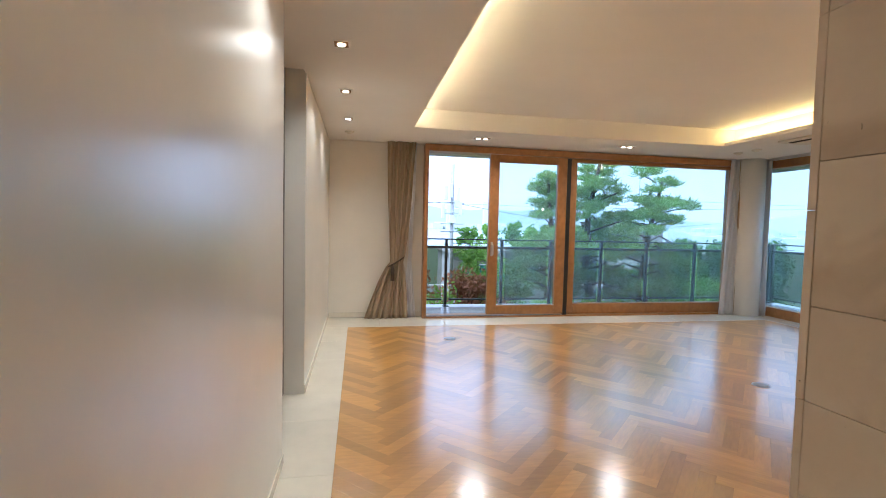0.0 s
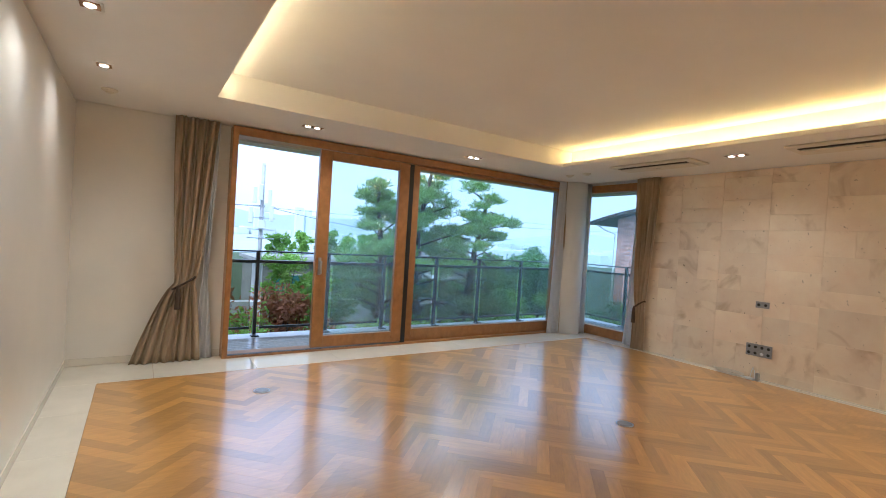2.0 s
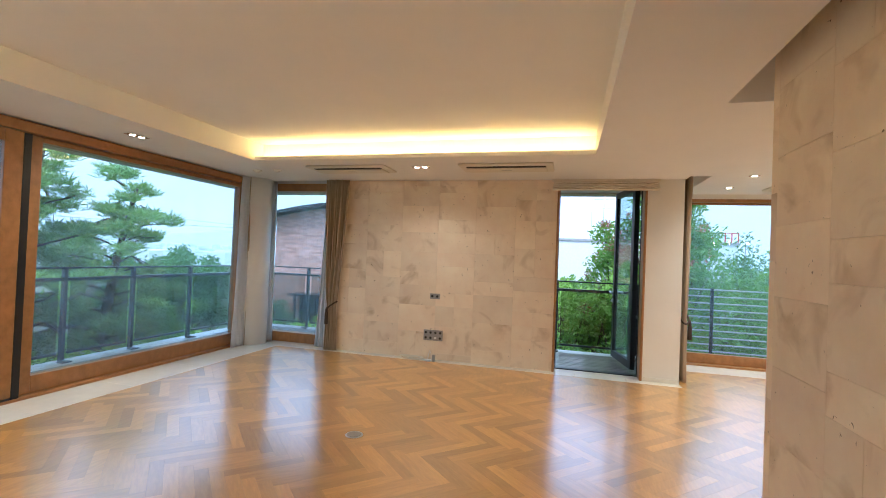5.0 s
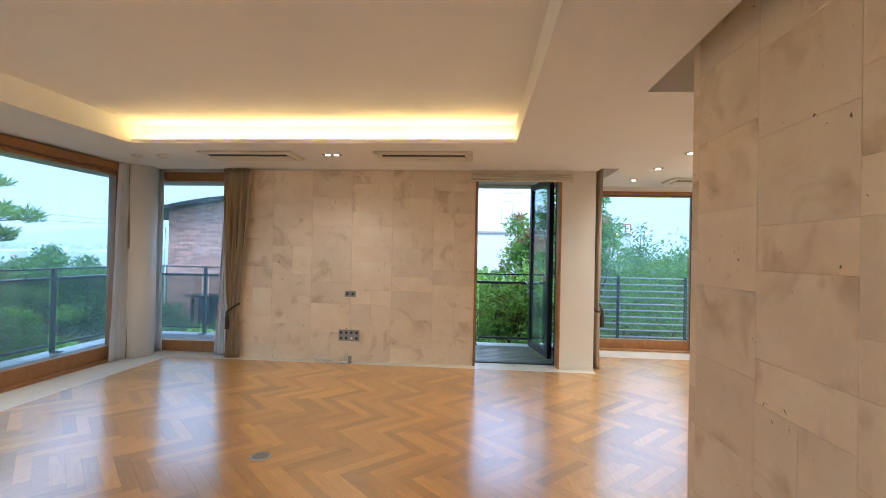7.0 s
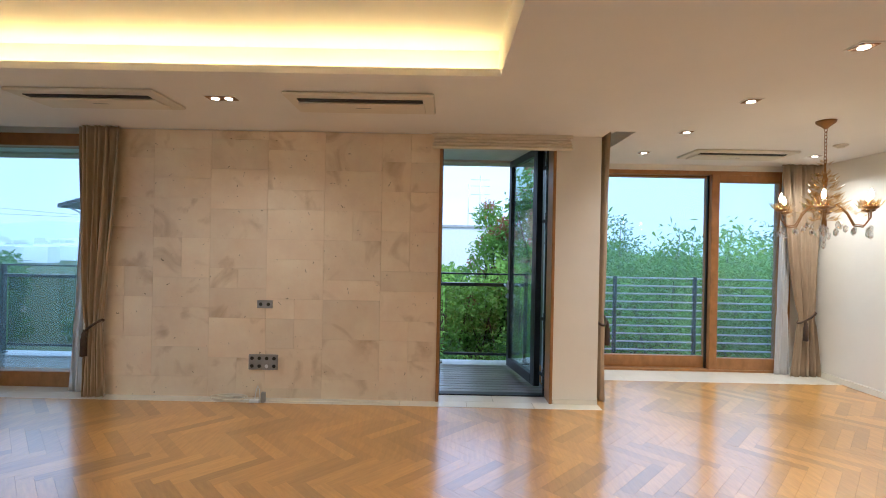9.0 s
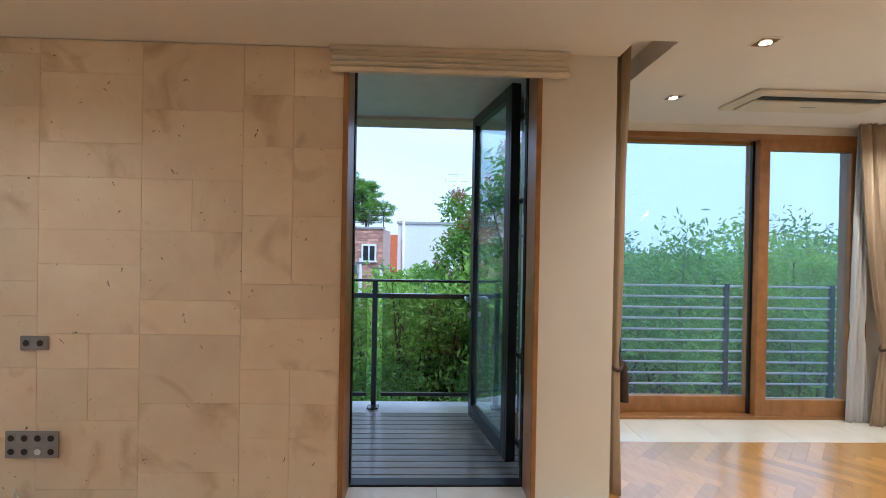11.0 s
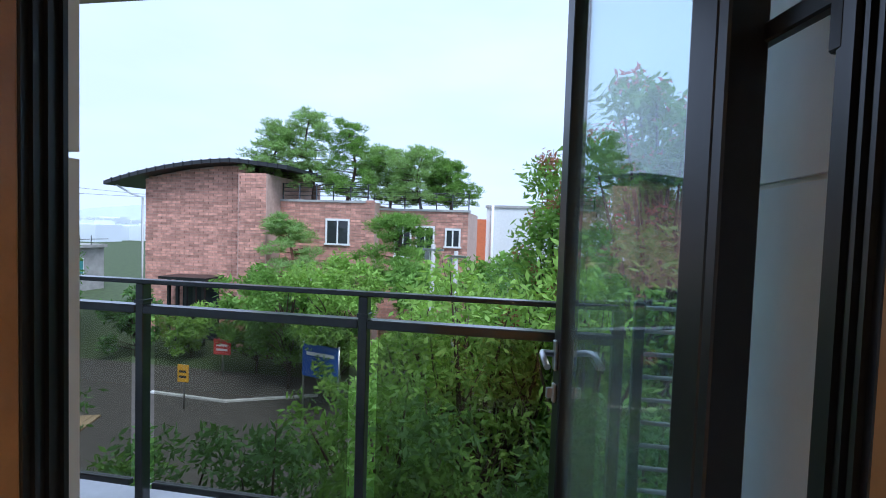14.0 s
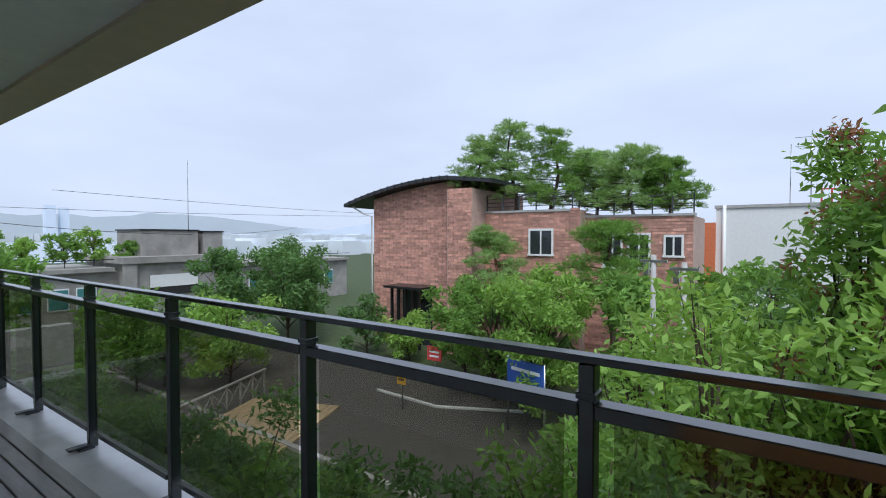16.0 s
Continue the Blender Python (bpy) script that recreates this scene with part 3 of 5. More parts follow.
# ---- curtains ----
def curtain(name, x, y, rz, w_top, w_tie, w_bot, z_tie, shift, folds, label, mat_=M_DRAPE, height=CEIL - 0.01, depth=0.055, mirror=1, seed=0, tie=True, foot=0.0):
    """A tied-back drape: hangs from the ceiling, gathered at z_tie and spreading below. Local x runs along the wall."""
    rnd = random.Random(seed)
    ph = [rnd.uniform(-0.5, 0.5) for _ in range(folds * 2 + 4)]
    c = tagged(empty(name, (x, y, 0), rz), label, "curtain", "curtains")
    nu, nz = folds * 10, 34
    verts, faces = [], []
    for j in range(nz + 1):
        z = height * j / nz
        if z > z_tie:
            k = (z - z_tie) / (height - z_tie)
            s = k ** 0.62
            w, cx = w_tie + (w_top - w_tie) * s, shift * (1 - k ** 0.75)
        else:
            k = 1 - z / z_tie
            s = k ** 0.7
            w, cx = w_tie + (w_bot - w_tie) * s, shift + foot * s
        amp = depth * (0.55 + 0.45 * min(1, w / max(w_top, 0.01))) * (0.8 if abs(z - z_tie) > 0.08 else 0.45)
        for i in range(nu + 1):
            u = i / nu
            a = u * folds * 2 * math.pi
            f = ph[int(u * folds * 2) % len(ph)]
            verts.append((mirror * (cx + (u - 0.5) * w + 0.012 * math.sin(a * 0.5 + z * 2 + f)), amp * math.sin(a + 0.5 * math.sin(z * 1.7 + ph[0] * 6) + 0.6 * math.sin(u * 9 + ph[1] * 5)) * (0.75 + 0.35 * f), z + 0.006))
    for j in range(nz):
        for i in range(nu):
            p = j * (nu + 1) + i
            faces.append((p, p + 1, p + nu + 2, p + nu + 1))
    d = from_arrays("drape", verts, faces, mat_, c)
    d.data.polygons.foreach_set("use_smooth", [True] * len(d.data.polygons))
    sol = d.modifiers.new("thickness", "SOLIDIFY")
    sol.thickness = 0.003
    if tie:
        pts = []
        for k in range(17):
            a = 2 * math.pi * k / 16
            pts.append((mirror * (shift + (w_tie / 2 + 0.015) * math.cos(a)), (depth * 0.75 + 0.012) * math.sin(a), z_tie + 0.07 * math.cos(a)))
        part("tieback", tube(pts, 0.012, 6), M_BARK, c, "dark cord tieback")
        tx = mirror * (shift - w_tie * 0.3)
        part("tassel", lathe([(0.004, 0.0), (0.012, -0.02), (0.022, -0.05), (0.018, -0.07), (0.026, -0.09), (0.030, -0.26), (0.004, -0.262)], 10, (tx, -depth - 0.01, z_tie - 0.02)), M_BARK, c, "dark tassel")
    return c


curtain("curtain", 0.59, 7.10, 0, 0.43, 0.19, 0.66, 0.87, -0.07, 8, "taupe linen drape tied back beside the sliding window", seed=3, foot=-0.14)
curtain("curtain", 6.66, 5.60, -90, 0.40, 0.15, 0.24, 0.70, -0.03, 7, "taupe linen drape tied back beside the stone wall", seed=5)
curtain("curtain", 7.0, 0.52, 0, 0.36, 0.18, 0.26, 0.85, -0.03, 7, "taupe linen drape tied back against the pier", depth=0.05, seed=7, height=CEIL + 0.12)
curtain("curtain", 7.98, -2.34, -90, 0.50, 0.19, 0.38, 0.75, 0.09, 7, "taupe linen drape tied back at the bay window", seed=9)
curtain("sheer_curtain", 6.33, 7.02, 0, 0.20, 0.24, 0.28, 0.5, -0.07, 6, "white sheer voile beside the round column", M_SHEER, depth=0.03, seed=11, tie=False)
curtain("sheer_curtain", 6.86, 6.90, -90, 0.10, 0.14, 0.16, 0.5, 0.0, 5, "white sheer voile hanging by the column", M_SHEER, depth=0.025, seed=12, tie=False)
curtain("sheer_curtain", 6.80, 5.82, -90, 0.06, 0.14, 0.24, 0.8, -0.04, 5, "white sheer voile behind the drape", M_SHEER, depth=0.03, seed=13, tie=False)
curtain("sheer_curtain", 0.78, 7.17, 0, 0.05, 0.06, 0.22, 0.85, -0.05, 5, "white sheer voile behind the drape", M_SHEER, depth=0.03, seed=14, tie=False)
curtain("sheer_curtain", 8.07, -2.22, -90, 0.10, 0.14, 0.2, 0.8, -0.03, 5, "white sheer voile at the bay window", M_SHEER, depth=0.03, seed=15, tie=False)
curtain("curtain", 6.44, 7.0, 0, 0.10, 0.10, 0.10, 0.85, 0.0, 2, "narrow taupe drape edge beside the column", depth=0.03, seed=16, tie=False)

# roman blind folded up over the balcony door
blind = tagged(empty("roman_blind", (EX - 0.005, 1.61, CEIL)), "ivory fabric roman blind folded up over the door", "blind")
for k in range(4):
    part("fold", box(-0.075 + 0.008 * k, -0.012, -0.70 + 0.006 * k, 0.70 - 0.006 * k, -0.155 + 0.034 * k, -0.126 + 0.034 * k, 0.014), M_BLIND, blind)
part("headrail", box(-0.045, -0.01, -0.70, 0.70, -0.03, -0.002, 0.004), M_BLIND, blind)

# ---- ceiling fittings ----
def spot_lamp(x, y, watts):
    lamp = new("downlight_lamp", bpy.data.lights.new("downlight_lamp", "SPOT"))
    lamp.data.energy, lamp.data.color, lamp.data.spot_size, lamp.data.spot_blend, lamp.data.shadow_soft_size = watts, WARM, radians(150), 1.0, 0.09
    lamp.matrix_world = look((x, y, CEIL - 0.02), (x, y, 0))


def downlight(x, y, n=1, along="x", watts=120):
    w = 0.05
    d = tagged(empty("downlight", (x, y, CEIL)), "square recessed ceiling downlight with a warm lamp" if n == 1 else "recessed twin ceiling downlight with warm lamps", "downlight", "ceiling downlights")
    L = w * n * (1.0 if n == 1 else 1.15)
    bm = bmesh.new()
    hx, hy = (L + 0.012, w + 0.012) if along == "x" else (w + 0.012, L + 0.012)
    add_box(bm, -hx, hx, -hy, hy, -0.006, -0.001, 0.002)
    part("trim", bm, M_CEIL, d)
    part("recess", box(-hx + 0.014, hx - 0.014, -hy + 0.014, hy - 0.014, -0.009, -0.0062), M_BRASS, d, "dark bronze recess")
    for k in range(n):
        o = (k - (n - 1) / 2) * w * 2.1
        part("lamp_lens", lathe([(0.029, -0.0125), (0.029, -0.0095)], 16, (o, 0, 0) if along == "x" else (0, o, 0)), M_SPOT, d, "glowing warm lens")
    spot_lamp(x, y, watts * n)


for y in (2.25, 3.42, 4.58, 5.75):
    downlight(-0.19, y, watts=40)
for x in (1.65, 3.90):
    downlight(x, 6.48, 2, watts=40)
downlight(5.72, 3.93, 2, "y", 28)
for x in (3.73, 4.64, 5.57, 6.49, 7.43):
    downlight(x, -0.10, watts=68)
downlight(7.45, -2.07)


def air_conditioner(x, y, L, label):
    """A one-way ceiling cassette, L along y."""
    a = tagged(empty("air_conditioner", (x, y, CEIL)), label, "air conditioner", "ceiling cassettes")
    bm = box(-0.23, 0.23, -L / 2, L / 2, -0.028, -0.001, 0.01)
    part("panel", bm, M_PLASTIC, a)
    part("outlet", box(-0.145, -0.085, -L * 0.42, L * 0.42, -0.0345, -0.0285), M_DARKSLOT, a, "dark air outlet")
    part("flap", box(-0.07, 0.16, -L * 0.43, L * 0.43, -0.044, -0.0285, 0.006), M_PLASTIC, a)
    part("badge", box(0.02, 0.03, -0.06, 0.06, -0.0465, -0.0445), M_PLATE, a)


air_conditioner(5.76, 2.83, 1.14, "ivory one-way ceiling air conditioner cassette")
air_conditioner(5.76, 4.93, 1.14, "ivory one-way ceiling air conditioner cassette")
air_conditioner(7.42, -1.15, 1.14, "ivory ceiling air conditioner cassette over the dining area")
for x, y in ((5.82, 6.46), (5.82, 6.12), (-0.19, 6.53), (6.9, -1.9)):
    s = tagged(empty("smoke_detector", (x, y, CEIL)), "small round ivory ceiling detector", "detector", "ceiling detectors")
    part("base", lathe([(0.065, -0.001), (0.065, -0.012), (0.05, -0.022)], 20), M_PLASTIC, s)
    part("cap", lathe([(0.035, -0.022), (0.03, -0.034)], 16), M_PLASTIC, s)

# chandelier
ch = tagged(empty("chandelier", (6.06, -1.06, 0)), "gilded chandelier with glass leaves and crystal drops, lit", "chandelier")
part("ceiling_rose", lathe([(0.075, CEIL - 0.001), (0.07, CEIL - 0.02), (0.03, CEIL - 0.05), (0.012, CEIL - 0.07)], 20), M_BRASS, ch)
bm = bmesh.new()
zc = CEIL - 0.06
for k in range(10):
    r = 0.012
    pts = [(r * math.cos(a) * (k % 2), r * math.cos(a) * ((k + 1) % 2), zc - 0.02 - 0.03 * k + 0.02 * math.sin(a)) for a in [2 * math.pi * i / 10 for i in range(11)]]
    add_tube(bm, pts, 0.003, 5)
part("chain", bm, M_BRASS, ch)
part("stem", lathe([(0.006, 2.33), (0.010, 2.25), (0.022, 2.18), (0.012, 2.1), (0.026, 2.02), (0.035, 1.95), (0.015, 1.88), (0.02, 1.80), (0.005, 1.76)], 14), M_BRASS, ch)
rnd = random.Random(21)


def petal(bm, at, direction, size):
    d = Vector(direction).normalized()
    side = d.cross(Vector((0.1, 0.2, 1))).normalized()
    up = side.cross(d)
    p = Vector(at)
    vs = [bm.verts.new(p), bm.verts.new(p + d * size * 0.5 + side * size * 0.3 + up * size * 0.12), bm.verts.new(p + d * size + up * size * 0.3), bm.verts.new(p + d * size * 0.5 - side * size * 0.3 + up * size * 0.12)]
    mid = bm.verts.new(p + d * size * 0.5 - up * size * 0.05)
    for k in range(4):
        bm.faces.new((vs[k], vs[(k + 1) % 4], mid))


bm = bmesh.new()
for ring, (z, r, n, s) in enumerate(((2.32, 0.012, 7, 0.05), (2.22, 0.02, 9, 0.07), (2.16, 0.03, 12, 0.085), (2.10, 0.04, 14, 0.095), (2.03, 0.05, 16, 0.105), (1.97, 0.06, 18, 0.115), (1.91, 0.07, 16, 0.12), (1.85, 0.04, 10, 0.09))):
    for k in range(n):
        a = 2 * math.pi * (k + 0.3 * ring) / n
        petal(bm, (r * math.cos(a), r * math.sin(a), z + rnd.uniform(-0.015, 0.015)), (math.cos(a), math.sin(a), rnd.uniform(0.0, 0.7)), s * rnd.uniform(0.8, 1.2))
part("glass_leaves", bm, M_PETAL, ch, "amber glass leaves round the stem")
drop = bmesh.new()
bmesh.ops.create_icosphere(drop, subdivisions=1, radius=0.026)
bmesh.ops.scale(drop, vec=(0.8, 0.8, 1.35), verts=drop.verts)
drop_mesh = bpy.data.meshes.new("crystal_drop")
drop.to_mesh(drop_mesh)
drop.free()
drop_mesh.materials.append(M_CRYSTAL)


def hang_drop(x, y, z):
    o = new("crystal_drop", drop_mesh)
    o.parent = ch
    o.location = (x, y, z)


for k in range(6):
    a = 2 * math.pi * k / 6 + 0.35
    c, s = math.cos(a), math.sin(a)
    R = 0.33
    arm = part("arm", tube([(0.02 * c, 0.02 * s, 1.93), (0.10 * c, 0.10 * s, 1.97), (0.17 * c, 0.17 * s, 1.90), (0.22 * c, 0.22 * s, 1.80), (0.29 * c, 0.29 * s, 1.79), (R * c, R * s, 1.85), (R * c, R * s, 1.92)], 0.006, 6), M_BRASS, ch)
    part("candle_cup", lathe([(0.008, 1.91), (0.045, 1.925), (0.05, 1.935), (0.012, 1.94)], 12, (R * c, R * s, 0)), M_BRASS, arm)
    part("candle", lathe([(0.011, 1.94), (0.011, 2.0)], 10, (R * c, R * s, 0)), M_PETAL, arm)
    part("bulb", lathe([(0.008, 2.0), (0.016, 2.02), (0.013, 2.045), (0.002, 2.075)], 10, (R * c, R * s, 0)), M_BULB, arm, "glowing candle bulb")
    bm = bmesh.new()
    for j in range(16):
        b = 2 * math.pi * j / 8 + (0.4 if j > 7 else 0)
        petal(bm, (R * c + 0.02 * math.cos(b), R * s + 0.02 * math.sin(b), 1.93), (math.cos(b), math.sin(b), 0.5 if j < 8 else 1.3), 0.095 if j < 8 else 0.07)
    for j in range(6):
        u = 0.06 + 0.045 * j
        petal(bm, (u * c, u * s, 1.95 - 0.015 * j), (c * 0.6 + (s if j % 2 else -s), s * 0.6 + (-c if j % 2 else c), 0.5), 0.06)
    part("petals", bm, M_PETAL, arm)
    hang_drop(R * c, R * s, 1.76)
    hang_drop(R * c + 0.03 * s, R * s - 0.03 * c, 1.72)
    hang_drop(0.22 * c, 0.22 * s, 1.75)
    hang_drop(0.09 * c, 0.09 * s, 1.74)
for k in range(8):
    hang_drop(0.14 * math.cos(k * 0.785), 0.14 * math.sin(k * 0.785), 1.80 - 0.03 * (k % 2))
hang_drop(0, 0, 1.68)
hang_drop(0, 0, 1.63)

# ---- sockets, cables, floor boxes ----
def socket_plate(y0_, y1_, z0_, z1_, cols, rows, label):
    p = tagged(empty("socket_plate", (EX - 0.004, (y0_ + y1_) / 2, (z0_ + z1_) / 2)), label, "socket", "wall sockets")
    w, h = abs(y1_ - y0_), z1_ - z0_
    part("cover", box(-0.012, 0.0, -w / 2, w / 2, -h / 2, h / 2, 0.003), M_PLATE, p)
    for r in range(rows):
        for c in range(cols):
            yc, zc_ = -w / 2 + w * (c + 0.5) / cols, -h / 2 + h * (r + 0.5) / rows
            o = part("socket", box(-0.0145, -0.0118, -0.024, 0.024, -0.024, 0.024, 0.001), M_PLATE, p)
            o.location = (0, yc, zc_)
            q = lathe([(0.018, 0.0), (0.018, 0.002)], 14)
            bmesh.ops.rotate(q, matrix=Matrix.Rotation(-math.pi / 2, 3, "Y"), verts=q.verts)
            o2 = part("insert", q, M_WHITE if (r == 0 and c == 1 and cols == 4) else M_DARKSLOT, p, "round inset")
            o2.location = (-0.0148, yc, zc_)


socket_plate(3.82, 4.115, 0.285, 0.44, 4, 2, "grey metal plate of eight sockets on the stone wall")
socket_plate(3.885, 4.04, 0.905, 0.985, 2, 1, "small grey twin socket on the stone wall")
cab = tagged(empty("loose_cable", (6.53, 3.98, 0.002)), "loose grey cable coiled on the floor by the wall", "cable")
part("coil", tube([(0.12 + 0.07 * math.cos(a) * (1 + 0.02 * a), 0.28 + 0.13 * math.sin(a) * (1 + 0.03 * a), 0.008 + 0.002 * a) for a in [0.4 * k for k in range(40)]], 0.007, 6), M_PLASTIC, cab)
part("lead", tube([(0.10, 0.2, 0.01), (0.12, 0.05, 0.012), (0.10, -0.03, 0.02), (0.11, -0.02, 0.11), (0.12, 0.0, 0.15), (0.13, 0.02, 0.10), (0.12, 0.03, 0.02)], 0.005, 6), M_WHITE, cab)
part("plug", box(0.06, 0.10, -0.09, -0.05, 0.0, 0.10, 0.006), M_PLATE, cab)
part("connector", box(0.05, 0.09, -0.04, 0.06, 0.0, 0.03, 0.006), M_WHITE, cab)
part("tail", tube([(0.12, -0.1, 0.006), (0.10, -0.4, 0.006), (0.14, -0.9, 0.006), (0.12, -1.3, 0.006)], 0.003, 5), M_PLASTIC, cab)
for x, y in ((3.72, 3.76), (1.11, 5.80)):
    d = tagged(empty("floor_socket", (x, y, 0)), "round brushed metal floor socket cover", "floor socket", "floor socket covers")
    part("ring", lathe([(0.075, 0.0), (0.075, 0.004), (0.068, 0.005)], 28), M_STEEL, d)
    part("lid", lathe([(0.062, 0.0052), (0.062, 0.0075), (0.058, 0.008)], 28), M_PLATE, d)

# ---- the ground and the neighbourhood ----
setting("ground", box(-600, 900, -600, 1500, GROUND - 0.5, GROUND), M_GROUND, "garden ground and soil falling away below the balcony", "ground")
setting("road", boxes((17, 26, -40, 30, GROUND + 0.004, GROUND + 0.03), (10, 17, 16, 24, GROUND + 0.004, GROUND + 0.03)), M_ASPHALT, "dark asphalt lane below the house", "road")
setting("kerb", boxes((16.8, 17.0, -40, 30, GROUND, GROUND + 0.12)), M_OLDCONC, "low worn concrete kerb along the lane", "kerb")
setting("river", box(-600, 900, 150, 700, GROUND + 0.02, GROUND + 0.12), M_WATER, "wide pale river in the haze", "water")

rs = np.random.RandomState(5)


def leaf_cloud(name, centres, radii, count, size, material, parent, slim=0.36, flat=0.15):
    """Small folded leaves scattered in and over clumps, in one mesh."""
    centres, radii = np.array(centres, float), np.array(radii, float)
    w = radii[:, 0] * radii[:, 1] + radii[:, 0] * radii[:, 2]
    pick = rs.choice(len(centres), count, p=w / w.sum())
    d = rs.normal(size=(count, 3))
    d /= np.linalg.norm(d, axis=1)[:, None]
    r = rs.uniform(0.05, 1.0, (count, 1)) ** 0.5 * rs.uniform(0.8, 1.3, (count, 1))
    p = centres[pick] + d * r * radii[pick]
    a = rs.normal(size=(count, 3)) + d * 0.6
    a[:, 2] = a[:, 2] * (1 - flat)
    a /= np.linalg.norm(a, axis=1)[:, None]
    b = np.cross(a, rs.normal(size=(count, 3)))
    b /= np.linalg.norm(b, axis=1)[:, None]
    s = size * rs.uniform(0.6, 1.3, (count, 1))
    v = np.stack([p - a * s, p + b * s * slim, p + a * s, p - b * s * slim], 1).reshape(-1, 3)
    f = np.arange(count * 4).reshape(-1, 4)
    return from_arrays(name, v.tolist(), f.tolist(), material, parent)


def needle_cloud(name, centres, radii, tufts, size, material, parent):
    """Tufts of thin needles spread over flat pads."""
    centres, radii = np.array(centres, float), np.array(radii, float)
    w = radii[:, 0] * radii[:, 1]
    pick = rs.choice(len(centres), tufts, p=w / w.sum())
    d = rs.normal(size=(tufts, 3))
    d /= np.linalg.norm(d, axis=1)[:, None]
    p = centres[pick] + d * rs.uniform(0.1, 1.05, (tufts, 1)) ** 0.5 * radii[pick]
    k = 9
    p = np.repeat(p, k, 0)
    n = len(p)
    a = rs.normal(size=(n, 3))
    a[:, 2] = np.abs(a[:, 2]) * 0.7 + 0.15
    a /= np.linalg.norm(a, axis=1)[:, None]
    b = np.cross(a, rs.normal(size=(n, 3)))
    b /= np.linalg.norm(b, axis=1)[:, None]
    s = size * rs.uniform(0.6, 1.2, (n, 1))
    v = np.stack([p, p + a * s * 0.5 + b * s * 0.06, p + a * s, p + a * s * 0.5 - b * s * 0.06], 1).reshape(-1, 3)
    return from_arrays(name, v.tolist(), np.arange(n * 4).reshape(-1, 4).tolist(), material, parent)


def shrub(name, x, y, z0, h, w, material, count, size, label, seed, category="shrub", blossom=None, group=""):
    rnd = random.Random(seed)
    t = tagged(empty(name, (x, y, z0)), label, category, group)
    cs, rr = [], []
    bm = bmesh.new()
    slender = max(1.0, h / w / 3.6)
    add_tube(bm, [(0, 0, 0), (0.05 * w, -0.03 * w, 0.3 * h), (-0.04 * w, 0.05 * w, 0.6 * h), (0, 0, 0.9 * h)], [0.013 * h, 0.010 * h, 0.007 * h, 0.004], 7)
    for k in range(int(34 * slender)):
        a, q = rnd.uniform(0, 6.28), rnd.uniform(0.05, 1.0)
        c = (w * q * math.cos(a), w * q * math.sin(a), h * (0.98 - 0.72 * rnd.random()) - 0.10 * h * q * q)
        cs.append(c)
        m = rnd.uniform(0.16, 0.36) * w * min(1.35, slender)
        rr.append((m, m, m * rnd.uniform(0.6, 1.1)))
        add_tube(bm, [(0.0, 0.0, c[2] * (0.35 + 0.3 * rnd.random())), (c[0] * 0.5, c[1] * 0.5, c[2] * 0.8), c, (c[0] * 1.1, c[1] * 1.1, c[2] + m * 0.7)], [0.010 * h ** 0.7, 0.007 * h ** 0.7, 0.007, 0.003], 5)
    part("trunk", bm, M_BARK, t)
    leaf_cloud("crown", cs, rr, count, size, material, t)
    if blossom:
        top = [(c[0], c[1], c[2] + r[2] * 0.8) for c, r in sorted(zip(cs, rr), key=lambda e: -e[0][2])][:28]
        leaf_cloud("blossom", top, [(0.16 * w, 0.16 * w, 0.15 * w)] * len(top), count // (22 if blossom is M_BLOSSOM else 6), size * 0.7, blossom, t)
    return t


